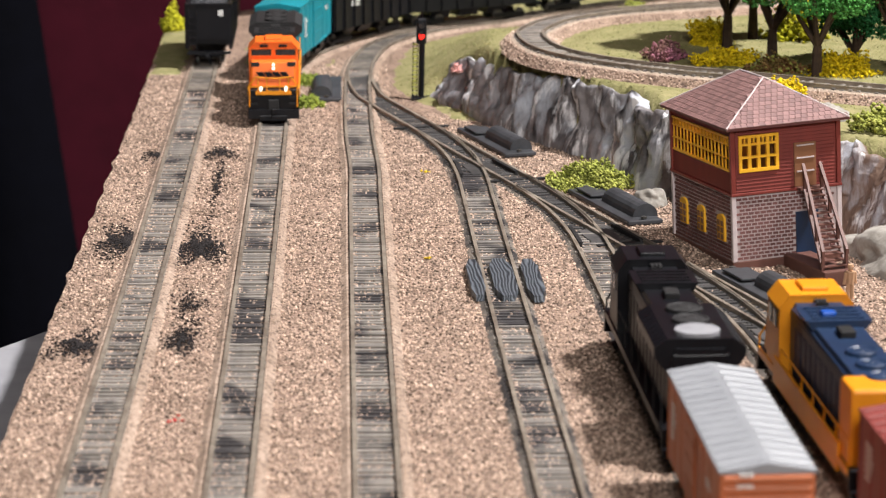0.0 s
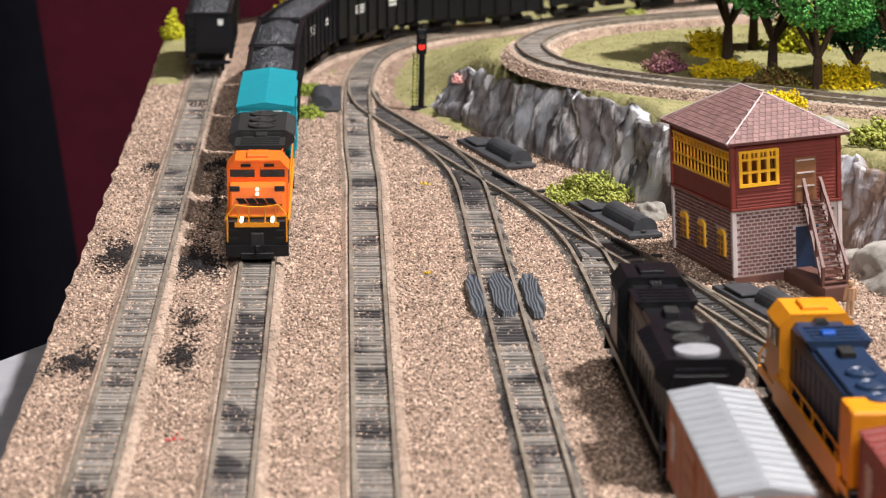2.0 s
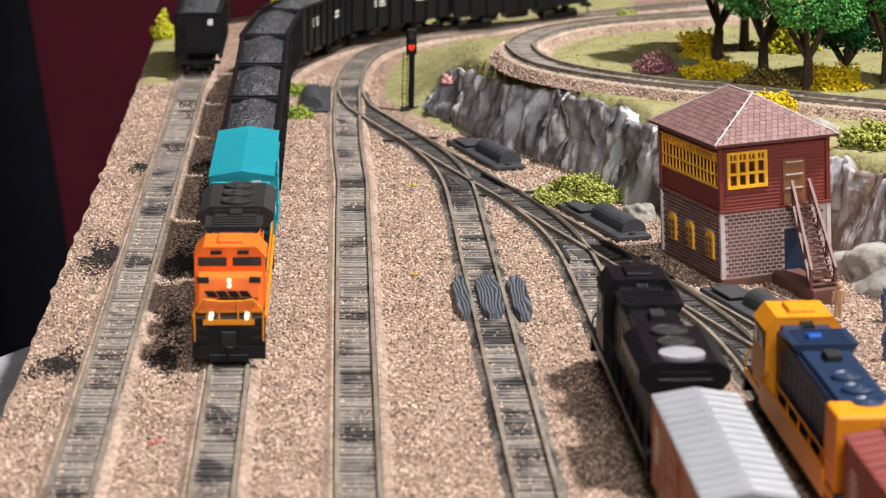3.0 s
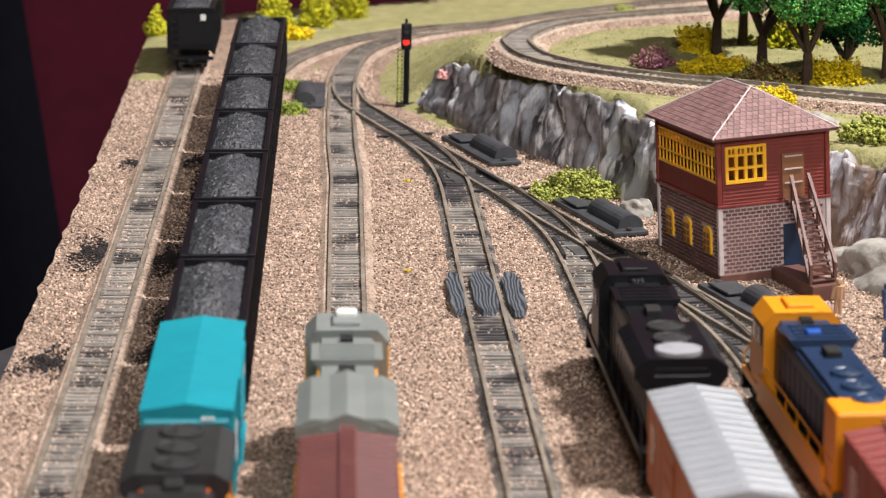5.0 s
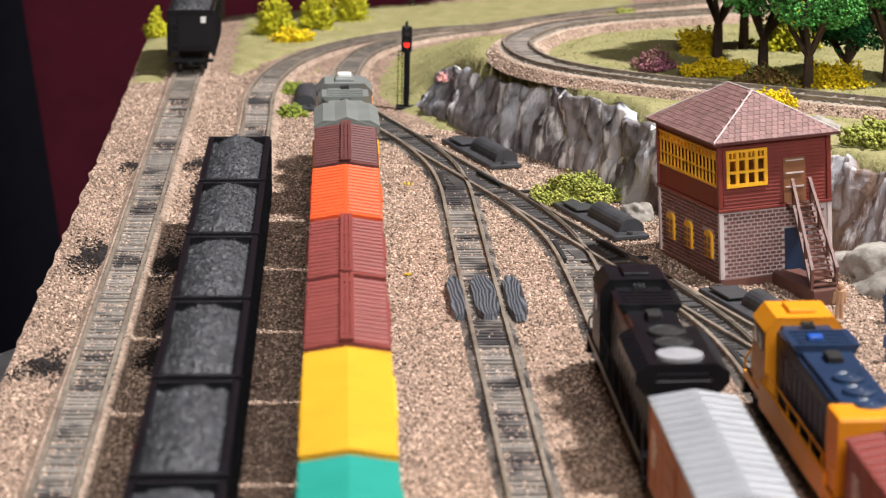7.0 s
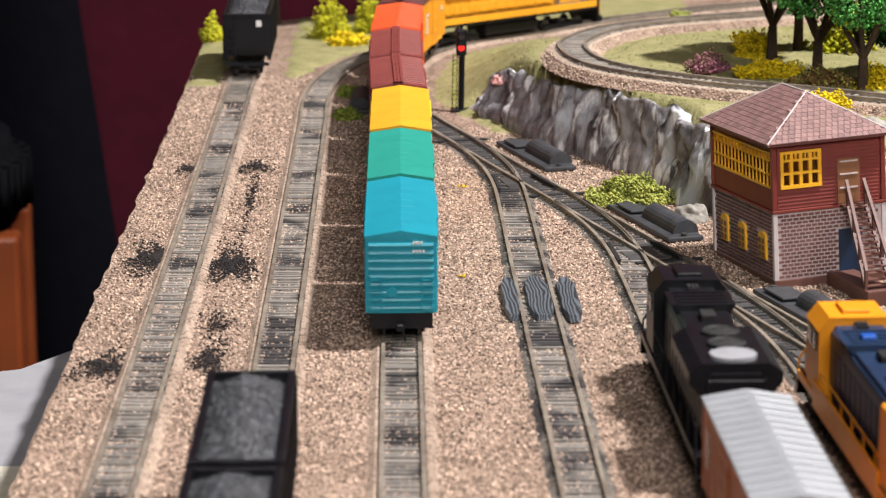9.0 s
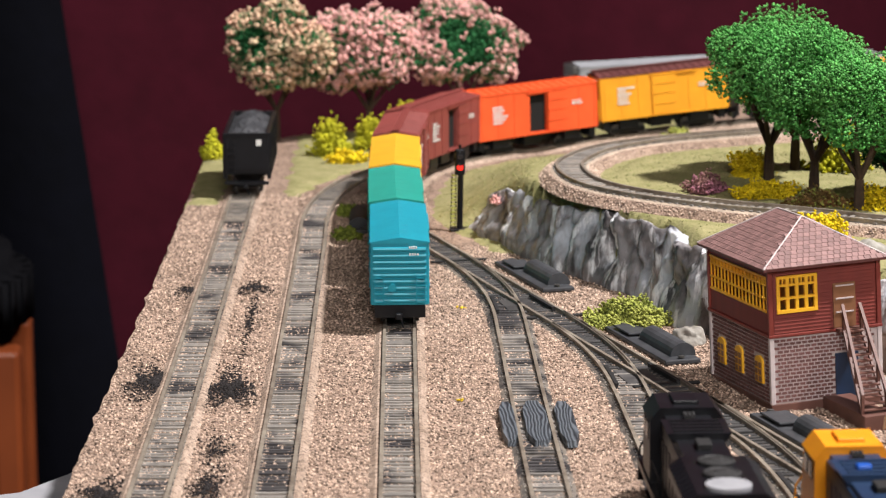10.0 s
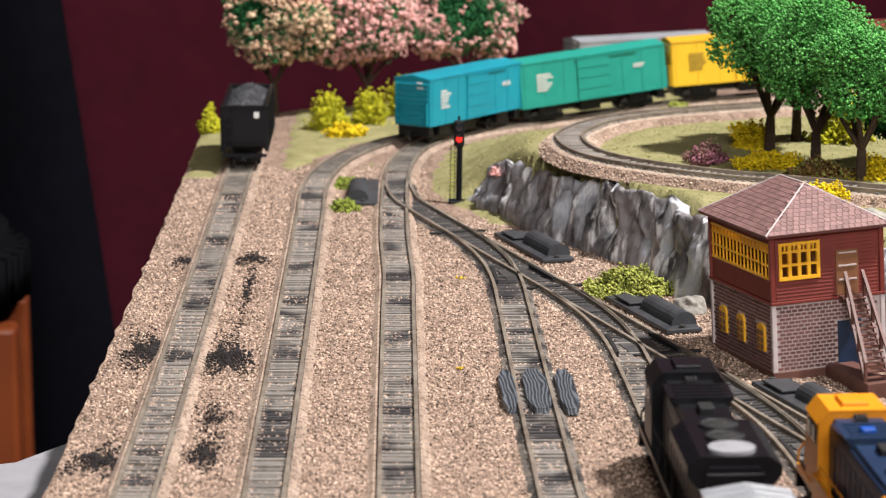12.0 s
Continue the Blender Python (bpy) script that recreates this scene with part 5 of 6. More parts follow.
    for x in (-0.0010, 0, 0.0010):
        rod(bm, (x, yc0 - 0.0050, 0.0256), (x, yc0 - 0.0020, 0.0256), 0.0003, 6, 0.0006)
    box(bm, -0.0014, 0.0014, yc0 - 0.0052, yc0 - 0.0044, 0.0244, 0.0256)
    part("horn", bm, SOOT, hood)
    for s in (-1, 1):
        railing(t, s * (w - 0.0003), -h + 0.004, yc0 - 0.002, 0.0076, rail_mat)
    bm = bmesh.new()
    yf = h - 0.0003
    for s in (-1, 1):
        rod(bm, (s * 0.0088, yf, 0.0040), (s * 0.0088, yf, 0.0098), 0.00028, 5)
        rod(bm, (s * 0.0088, yf, 0.0098), (s * 0.0064, yf, 0.0134), 0.00028, 5)
        rod(bm, (s * 0.0064, yf, 0.0134), (s * 0.0022, yf, 0.0128), 0.00028, 5)
        for x in (0.0056, 0.0024):
            rod(bm, (s * x, yf, 0.0072), (s * x, yf, 0.0132), 0.00024, 5)
    rod(bm, (-0.0022, yf, 0.0128), (0.0022, yf, 0.0128), 0.00028, 5)
    box(bm, -0.0066, 0.0066, yf - 0.0004, yf + 0.0004, 0.0066, 0.0074)
    part("front_railing", bm, rail_mat, t)
    for x, z in (((-0.0046, 0.0080), (0.0046, 0.0080), (0, 0.0160), (0, 0.0176)) if lit else ((0, 0.0156), (0, 0.0172))):
        bm = bmesh.new()
        y = h + 0.0003 if z < 0.012 else h - 0.0040
        rod(bm, (x, y - 0.0042, z), (x, y + 0.0004 + (0.0 if z < 0.012 else -0.0016), z), 0.0006, 12)
        part("headlight", bm, HEADLIGHT if lit else WHITE, t, "round headlight")
    bm = bmesh.new()
    for s in (-1, 1):
        rod(bm, (s * 0.0035, h - 0.0005, 0.0012), (s * 0.0035, h - 0.0005, 0.0030), 0.0005, 6)
    box(bm, -0.0050, 0.0050, h - 0.0010, h + 0.0012, 0.0006, 0.0022, 0.0002)
    part("plow", bm, BLACK, t)
    for s in (-1, 1):
        for k in range(3):
            bm = bmesh.new()
            box(bm, min(s * 0.0058, s * 0.0088), max(s * 0.0058, s * 0.0088), h - 0.0009, h - 0.0002, 0.0030 + k * 0.0014, 0.0034 + k * 0.0014)
            part("pilot_step", bm, SOOT, t)
    bm = bmesh.new()
    box(bm, -0.0020, 0.0020, h - 0.0009, h + 0.0006, 0.0030, 0.0056, 0.0003)
    part("coupler_pocket", bm, SOOT, t)
    if wings and fans:
        for s in (-1, 1):
            for k in range(9):
                y = -h + 0.0095 + k * 0.0035
                bm = bmesh.new()
                rod(bm, (s * 0.0074, y, 0.0266), (s * 0.0101, y, 0.0248), 0.00042, 5)
                part("radiator_slat", bm, roof_mat, hood)
            bm = bmesh.new()
            box(bm, min(s * 0.0014, s * 0.0062), max(s * 0.0014, s * 0.0062), -h + 0.0398, -h + 0.0404, 0.0205, 0.0258, 0.0001)
            part("intake_grille", bm, SOOT, hood)
    if tall:
        for ob in t.children_recursive:
            if ob.name.split(".")[0] not in ("truck", "wheelset", "coupler"):
                for q in ob.data.vertices:
                    q.co.z = float(np.interp(q.co.z, (0, 0.0024, 0.0052, 0.0076, 0.0266, 0.0290), (0, 0.0030, 0.0080, 0.0120, 0.0284, 0.0306)))
    return t


# ---- plants ----
def clump_tree(name, label, x, y, z, height, radius, leaf, spots, seed, trunk=0.0016, lift=0.36, lean=0.0):
    """Wire-and-foam tree: forked trunk and a crown of many small clumps with gaps."""
    rng = np.random.default_rng(seed)
    t = thing(name, label, "tree", "trees", Matrix.Translation((x, y, z)))
    bm = bmesh.new()
    fork = Vector((lean * 0.4, 0, height * lift * 0.62))
    rod(bm, (0, 0, -0.002), fork, trunk * 1.15, 8, trunk * 0.85)
    tips = []
    for k in range(6):
        a = 6.283 * k / 6 + rng.uniform(-0.4, 0.4)
        e = Vector((lean + math.cos(a) * radius * 0.62, math.sin(a) * radius * 0.62, height * rng.uniform(0.52, 0.8)))
        mid = fork.lerp(e, 0.45) + Vector((math.cos(a), math.sin(a), 0)) * radius * 0.06
        rod(bm, fork, mid, trunk * 0.62, 6, trunk * 0.45)
        rod(bm, mid, e, trunk * 0.45, 5, trunk * 0.15)
        tips.append(e)
    part("trunk", bm, BARK, t, "dark brown forked trunk")
    zc, rz = height * (lift + 1) / 2, height * (1 - lift) / 2
    lobes = [(Vector((lean, 0, zc)), radius * 0.72, rz * 0.8)]
    for k in range(11):
        a, b = rng.uniform(0, 6.283), rng.uniform(-0.75, 0.95)
        c = Vector((lean + math.cos(a) * radius * 0.55 * math.sqrt(1 - b * b * 0.6), math.sin(a) * radius * 0.55 * math.sqrt(1 - b * b * 0.6), zc + b * rz * 0.62))
        lobes.append((c, radius * rng.uniform(0.34, 0.5), rz * rng.uniform(0.32, 0.46)))
    pts = []
    for c, r, q in lobes:
        k = int(2200 * (r / radius))
        d = rng.normal(size=(k, 3))
        d /= np.linalg.norm(d, axis=1)[:, None]
        rad = rng.uniform(0.70, 1.16, (k, 1))
        pts.append(np.array(c) + d * rad * np.array([r, r, q]))
    pts = np.concatenate(pts)
    sz = rng.uniform(0.00035, 0.00085, len(pts)) * (radius / 0.022) ** 0.5
    tagged(scatter("crown", pts, sz, leaf, 0.85, seed, t), kind="stuff")
    if spots:
        out = pts[rng.random(len(pts)) < 0.17]
        ctr = np.array([lean, 0, zc])
        far = np.linalg.norm((out - ctr) / np.array([radius, radius, rz]), axis=1) > 0.66
        out = out[far]
        out = ctr + (out - ctr) * 1.05
        cl = np.concatenate([out + rng.normal(0, 0.0008, out.shape) for _ in range(4)])
        tagged(scatter("blossom", cl, rng.uniform(0.0007, 0.0015, len(cl)), spots, 0.9, seed + 1, t), kind="stuff")
    return t


def bush(label, x, y, z, rx, ry, rz, material, seed, n=900, size=0.0010, spiky=False, accent=None):
    rng = np.random.default_rng(seed)
    d = rng.normal(size=(n, 3))
    d /= np.linalg.norm(d, axis=1)[:, None]
    d[:, 2] = np.abs(d[:, 2])
    bump = 1 + 0.28 * np.sin(d[:, 0] * 6 + seed) * np.sin(d[:, 1] * 5 + seed * 2) + 0.15 * np.sin(d[:, 2] * 9 + seed)
    p = d * np.array([rx, ry, rz]) * bump[:, None] * rng.uniform(0.55, 1.05, (n, 1))
    t = thing("bush", label, "bush", "bushes", Matrix.Translation((x, y, z)))
    if spiky:
        bm = bmesh.new()
        for k in range(70):
            a, b = rng.uniform(0, 6.283), rng.uniform(0.25, 1.0)
            r = math.sqrt(max(0, 1 - b * b)) * rng.uniform(0.8, 1.15)
            q = Vector((math.cos(a) * r * rx, math.sin(a) * r * ry, b * rz * rng.uniform(0.75, 1.1)))
            rod(bm, q * 0.15, q, rx * 0.14, 6, rx * 0.09)
        part("foliage", bm, material, t)
        tagged(scatter("twigs", p, rng.uniform(size * 0.5, size, n), material, 0.9, seed, t), kind="stuff")
    else:
        tagged(scatter("foliage", p, rng.uniform(size * 0.6, size * 1.4, n), material, 0.85, seed, t), kind="stuff")
    if accent:
        q = p[rng.random(n) < 0.25] * 1.06
        tagged(scatter("flowers", q, rng.uniform(size * 0.6, size * 1.2, len(q)), accent, 0.9, seed + 3, t), kind="stuff")
    return t


def figure(x, y, z, turn, material, label):
    """Plain painted figure, one small mesh."""
    bm = bmesh.new()
    for s in (-1, 1):
        rod(bm, (0.0008 * s, 0, 0), (0.0007 * s, 0, 0.0052), 0.0007, 8)
        rod(bm, (0.0021 * s, 0.0003, 0.0050), (0.0017 * s, 0, 0.0088), 0.0005, 6)
    rod(bm, (0, 0, 0.0048), (0, 0, 0.0092), 0.0013, 8, 0.0017)
    bmesh.ops.create_uvsphere(bm, u_segments=10, v_segments=8, radius=0.0010, matrix=Matrix.Translation((0, 0, 0.0104)))
    rod(bm, (0, 0, 0.0108), (0, 0, 0.0115), 0.0011, 10, 0.0009)
    ob = part("figurine", bm, material)
    ob.matrix_basis = pose(x, y, z, 0, 0, turn) @ Matrix.Diagonal((0.86, 0.86, 0.86, 1))
    return tagged(ob, label, "figurine", "figurines")


# ---- trackside things ----
def signal():
    t = thing("signal_mast", "black signal mast with a lit red lamp and a ladder", "signal", m=pose(0.0235, 1.132, 0.0004, 0, 1.2, 0))
    bm = bmesh.new()
    box(bm, -0.0036, 0.0036, -0.0030, 0.0030, 0, 0.0008, 0.0002)
    part("base", bm, BLACK, t)
    bm = bmesh.new()
    rod(bm, (0.0004, 0, 0.0008), (0.0004, 0, 0.0255), 0.0012, 10)
    part("mast", bm, BLACK, t)
    bm = bmesh.new()
    box(bm, -0.0019, 0.0021, -0.0012, 0.0012, 0.0216, 0.0318, 0.0006)
    head = part("signal_head", bm, BLACK, t)
    for z, m in ((0.0290, GLASS), (0.0248, RED_LAMP)):
        bm = bmesh.new()
        rod(bm, (0.0001, -0.0010, z), (0.0001, -0.0020, z), 0.0012, 14)
        part("lens", bm, m, head)
        bm = bmesh.new()
        rod(bm, (0.0001, -0.0010, z + 0.0011), (0.0001, -0.0030, z + 0.0013), 0.0007, 8)
        part("hood", bm, BLACK, head)
    bm = bmesh.new()
    rod(bm, (0, 0, 0.0316), (0, 0, 0.0335), 0.0005, 6)
    part("finial", bm, BLACK, head)
    bm = bmesh.new()
    for x in (-0.0030, -0.0014):
        rod(bm, (x, -0.0004, 0.0006), (x, -0.0004, 0.0222), 0.00022, 5)
    part("ladder_rails", bm, BLACK, t)
    for k in range(13):
        bm = bmesh.new()
        z = 0.0020 + k * 0.0016
        box(bm, -0.0031, -0.0013, -0.0007, -0.0001, z, z + 0.0006)
        part("ladder_rung", bm, OLIVE, t)


def switch_machine(x, y, turn, flip=1):
    t = thing("switch_machine", "dark grey turnout motor with a round-backed housing", "switch machine", "switch machines", pose(x, y, 0.0004, 0, 0, turn) @ Matrix.Diagonal((0.9, 0.86, 0.9, 1)))
    bm = bmesh.new()
    box(bm, -0.0065, 0.0065, -0.031, 0.031, 0, 0.0016, 0.0004)
    part("base_plate", bm, GREY_BOX, t)
    bm = bmesh.new()
    xx = 0.0022 * flip
    prof = [(xx + 0.0046 * math.cos(a), 0.0018 + 0.0044 * math.sin(a)) for a in np.linspace(0, math.pi, 11)] + [(xx - 0.0046, 0.0016), (xx + 0.0046, 0.0016)]
    prism(bm, prof, -0.025, 0.006)
    part("motor_housing", bm, GREY_BOX, t, "rounded black motor housing", smooth=False)
    bm = bmesh.new()
    box(bm, -0.0050, 0.0010, 0.010, 0.026, 0.0022, 0.0030, 0.0003)
    part("lever_cover", bm, GREY_BOX, t)
    for y2 in (-0.029, 0.029):
        bm = bmesh.new()
        rod(bm, (0, y2, 0.002), (0, y2, 0.0026), 0.0011, 10)
        part("screw", bm, STEEL, t)


def rerailer():
    p, d = Line.at(TRACK4, 0.262)
    a = math.degrees(math.atan2(-d.x, d.y)) + 180
    t = thing("rerailer", "dark grey wood-grained rerailer plates between and beside the rails", "rerailer", m=pose(0.0386, 0.824, 0.0006, 0, 0, a))
    for x0, x1, y0, y1, nm in ((-0.0036, 0.0036, -0.0235, 0.0235, "centre_plate"), (-0.0102, -0.0056, -0.0225, 0.0225, "side_plate"), (0.0056, 0.0112, -0.0245, 0.0225, "side_plate")):
        bm = bmesh.new()
        c = (x0 + x1) / 2
        hw = (x1 - x0) / 2
        out = [(x0, y0 * 0.6), (x0 + hw * 0.5, y0), (x1 - hw * 0.5, y0), (x1, y0 * 0.6), (x1, y1 * 0.6), (x1 - hw * 0.5, y1), (x0 + hw * 0.5, y1), (x0, y1 * 0.6)]
        lo = [bm.verts.new((x, y, 0)) for x, y in out]
        hi = [bm.verts.new((c + (x - c) * 0.9, y * 0.97, 0.0017)) for x, y in out]
        bm.faces.new(lo[::-1])
        bm.faces.new(hi)
        for i in range(8):
            bm.faces.new((lo[i], lo[(i + 1) % 8], hi[(i + 1) % 8], hi[i]))
        pl = part(nm, bm, GRAIN, t)
    return t


def grain_material():
    m = mat("grey_wood_grain", (0.115, 0.125, 0.14), (0.05, 0.055, 0.065), 0.5, scale=300, bump=0.2)
    n, l = m.node_tree.nodes, m.node_tree.links
    w, tc, r = n.new("ShaderNodeTexWave"), n.new("ShaderNodeTexCoord"), n.new("ShaderNodeValToRGB")
    w.wave_type, w.bands_direction = "BANDS", "X"
    mp = n.new("ShaderNodeMapping")
    mp.inputs["Scale"].default_value = (1, 0.22, 1)
    w.inputs["Scale"].default_value, w.inputs["Distortion"].default_value, w.inputs["Detail"].default_value = 300, 16.0, 2
    w.inputs["Detail Scale"].default_value = 0.55
    r.color_ramp.elements[0].color, r.color_ramp.elements[1].color = (0.014, 0.017, 0.022, 1), (0.12, 0.135, 0.155, 1)
    l.new(tc.outputs["Object"], mp.inputs["Vector"])
    l.new(mp.outputs[0], w.inputs["Vector"])
    l.new(w.outputs["Fac"], r.inputs[0])
    l.new(r.outputs[0], n["Principled BSDF"].inputs["Base Color"])
    bp = n.new("ShaderNodeBump")
    bp.inputs["Strength"].default_value, bp.inputs["Distance"].default_value = 0.6, 0.0003
    l.new(w.outputs["Fac"], bp.inputs["Height"])
    l.new(bp.outputs[0], n["Principled BSDF"].inputs["Normal"])
    return m


GRAIN = grain_material()


def fleck(x, y, material, seed, label):
    rng = np.random.default_rng(seed)
    p = np.stack([x + rng.normal(0, 0.0007, 7), y + rng.normal(0, 0.0012, 7), np.full(7, 0.0007)], 1)
    tagged(scatter("fleck", p, rng.uniform(0.0004, 0.0008, 7), material, 0.6, seed), label, "fleck", kind="stuff")


SEAT = mat("black_padded_vinyl", (0.004, 0.004, 0.005), (0.003, 0.003, 0.004), 0.85, scale=80, bump=0.1, spec=0.05)


def stool():
    t = thing("stool", "orange stained wooden stool with a dark round seat", "stool", m=pose(-0.3065, 1.60, -0.816, 0, 0, 3))
    bm = bmesh.new()
    rod(bm, (0, 0, 0.672), (0, 0, 0.722), 0.103, 40)
    bmesh.ops.bevel(bm, geom=[e for e in bm.edges], offset=0.012, segments=3, affect="EDGES")
    part("seat", bm, SEAT, t, "dark padded seat", smooth=True)
    for x in (-1, 1):
        for y in (-1, 1):
            bm = bmesh.new()
            box(bm, -0.0078, 0.0078, -0.011, 0.011, 0.016, 0.674, 0.003, Matrix.Translation((x * 0.090, y * 0.040, 0)))
            part("leg", bm, WOOD, t)
    for y in (-1, 1):
        for z in (0.18, 0.62):
            bm = bmesh.new()
            box(bm, -0.085, 0.085, y * 0.040 - 0.006, y * 0.040 + 0.006, z, z + 0.035, 0.003)
            part("stretcher", bm, WOOD, t)


def side_table():
    t = thing("side_table", "low table under a light grey cloth beside the layout", "table")
    bm = bmesh.new()
    rim = [(-0.60, 0.30), (-0.094, 0.30), (-0.094, 0.945), (-0.118, 0.905), (-0.60, 0.70)]
    a = [bm.verts.new((x, y, -0.040)) for x, y in rim]
    b = [bm.verts.new((x, y, -0.052)) for x, y in rim]
    bm.faces.new(a)
    bm.faces.new(b[::-1])
    for i in range(5):
        bm.faces.new((a[i], b[i], b[(i + 1) % 5], a[(i + 1) % 5]))
    part("tabletop", bm, CLOTH, t)
    for x, y in ((-0.56, 0.34), (-0.56, 0.66), (-0.13, 0.34), (-0.13, 0.80)):
        bm = bmesh.new()
        rod(bm, (x, y, -0.80), (x, y, -0.0521), 0.012, 10)
        part("leg", bm, FASCIA, t)
    bm = bmesh.new()
    box(bm, -0.16, -0.104, 0.60, 0.80, -0.0398, -0.0390)
    tagged(part("paper_sheet", bm, PAPER), "cream paper sheet lying on the side table", "paper")


# ---- building it all ----
hall()
curtain("curtain_maroon", -0.42, 1.6, 1.78, -0.09, MAROON, "dark maroon cloth backdrop curtain", 7, 0.012)
curtain("curtain_navy", -1.9, -0.192, 1.72, -0.13, NAVY, "black navy cloth curtain beside the maroon one", 9, 0.02)
ground()
scenery()
rock_face()
tracks()
tower()
signal()
LADDER_TURN = math.degrees(math.atan2(0.0762, 0.2603))
for branch in (TRACK4, TRACK5, TRACK6):
    turnout(LADDER, branch, 1)
switch_machine(0.0480, 1.037, LADDER_TURN, 1)
switch_machine(0.0800, 0.925, LADDER_TURN, 1)
switch_machine(0.1125, 0.808, LADDER_TURN, 1)
switch_machine(-0.0130, 1.152, 0, -1)
rerailer()

boulder(0.0925, 0.930, 0, (0.0045, 0.005, 0.0052), PALE_ROCK, 2, "small pale grey rock at the cliff's foot")
boulder(0.163, 0.846, -0.002, (0.020, 0.030, 0.010), PALE_ROCK, 5, "pale rock at the foot of the brown cliff")
boulder(0.150, 0.935, 0.022, (0.012, 0.010, 0.008), PALE_ROCK, 7, "pale rock outcrop on the cliff top")
boulder(0.176, 0.890, 0.020, (0.012, 0.014, 0.010), PALE_ROCK, 8, "pale rock outcrop on the cliff top")

for k, (x, y, hgt, r) in enumerate(((0.137, 1.082, 0.068, 0.0235), (0.150, 1.106, 0.066, 0.022), (0.149, 1.050, 0.064, 0.0225), (0.160, 1.018, 0.058, 0.020))):
    clump_tree("tree", "bright green leafy model tree with a dark forked trunk", x, y, 0.0265, hgt, r, LEAF, None, 20 + k, 0.0019, 0.32)
clump_tree("tree", "dark green low leafy model tree", 0.178, 1.045, 0.0265, 0.046, 0.020, DARK_LEAF, None, 31, 0.0018, 0.16)
clump_tree("tree", "bright green leafy model tree with a dark forked trunk", 0.190, 1.03, 0.0265, 0.066, 0.024, LEAF, None, 33, 0.0019, 0.32)
clump_tree("tree", "flowering model tree with peach and pink blossom", -0.0565, 1.372, 0.0, 0.067, 0.0285, DARK_LEAF, PEACH, 41, 0.0015, 0.34)
clump_tree("tree", "flowering model tree with pink blossom", -0.0135, 1.388, 0.0, 0.063, 0.0300, DARK_LEAF, BLOSSOM, 42, 0.0015, 0.30)
clump_tree("tree", "flowering model tree with pink blossom", 0.033, 1.412, 0.0, 0.062, 0.0285, DARK_LEAF, BLOSSOM, 43, 0.0015, 0.32)

bush("spiky yellow-green lichen bush", -0.030, 1.318, 0.0006, 0.0088, 0.008, 0.017, LIME, 51, 500, 0.0010, True)
bush("spiky yellow-green lichen bush", -0.0115, 1.336, 0.0006, 0.0088, 0.008, 0.016, LIME, 52, 500, 0.0010, True)
bush("spiky yellow-green lichen bush", 0.0035, 1.362, 0.0006, 0.0085, 0.008, 0.019, LIME, 53, 500, 0.0010, True)
bush("low golden foam bush", -0.0225, 1.299, 0.0006, 0.0090, 0.006, 0.0058, GOLD, 54)
bush("yellow-green bush at the table edge", -0.083, 1.315, 0.0, 0.005, 0.008, 0.010, LIME, 55, 500)
bush("olive lichen bush at the cliff's foot", 0.0755, 0.960, 0.0, 0.0130, 0.012, 0.0072, OLIVE, 56, 3200, 0.0006)
bush("moss green foam clump", -0.0195, 1.121, 0.0, 0.0052, 0.009, 0.0030, MOSS, 57, 500, 0.0008)
bush("moss green foam clump", -0.0205, 1.172, 0.0, 0.0040, 0.009, 0.0028, MOSS, 58, 400, 0.0008)
bush("tall yellow bush among the trees", 0.1325, 1.095, 0.0265, 0.0085, 0.007, 0.0105, GOLD, 59, 1800, 0.0006)
bush("low golden bush by the branch track", 0.131, 1.045, 0.0265, 0.0115, 0.007, 0.0070, GOLD, 60, 2000, 0.0006)
bush("low bush with dull purple flowers", 0.111, 1.057, 0.0265, 0.0075, 0.007, 0.0072, PURPLE, 61, 1100, 0.0006, False, PURPLE)
bush("rust brown grass clump", 0.1475, 1.028, 0.0265, 0.0110, 0.006, 0.0055, RUST, 62, 1300, 0.0006, False, OLIVE)
bush("yellow-green bush behind the trees", 0.166, 1.105, 0.0265, 0.010, 0.009, 0.018, LIME, 63, 800, 0.0010)
bush("golden bush by the branch track", 0.170, 1.020, 0.0265, 0.011, 0.007, 0.0085, GOLD, 64, 1600, 0.0006)
bush("golden foam bush by the tower roof", 0.1405, 0.972, 0.0255, 0.0085, 0.006, 0.0085, GOLD, 65, 1800, 0.0006)
bush("olive lichen bush on the cliff top", 0.166, 0.915, 0.0255, 0.0120, 0.010, 0.0090, OLIVE, 66, 2400, 0.0007)
bush("small yellow-green bush beside the main track", 0.128, 1.332, 0.005, 0.0070, 0.005, 0.0050, OLIVE, 67, 500, 0.0009)
bush("small green tuft on the cliff top", 0.034, 1.150, 0.0008, 0.0030, 0.004, 0.0022, OLIVE, 68, 250, 0.0006)
bush("tiny pink flowers by the cliff", 0.0375, 1.115, 0.014, 0.0020, 0.003, 0.0024, BLOSSOM, 69, 200, 0.0006)

figure(0.1345, 0.803, 0.0, 20, SKIN, "painted figurine in tan clothes at the stair's foot")
figure(0.1465, 0.797, 0.0, 70, DENIM, "painted figurine in blue overalls")
figure(0.1395, 0.757, 0.0, 200, DENIM, "painted figurine in blue overalls")

coal_spill(-0.0735, 0.882, 0.0095, 0.019, 700, 71)
coal_spill(-0.0500, 0.872, 0.0075, 0.021, 800, 72)
coal_spill(-0.0765, 0.757, 0.0075, 0.014, 420, 73)
coal_spill(-0.0495, 0.763, 0.0042, 0.016, 260, 74)
coal_spill(-0.0500, 0.800, 0.0055, 0.022, 160, 75)
coal_spill(-0.0490, 0.965, 0.0020, 0.060, 160, 76)
coal_spill(-0.0720, 1.018, 0.0065, 0.009, 170, 77)
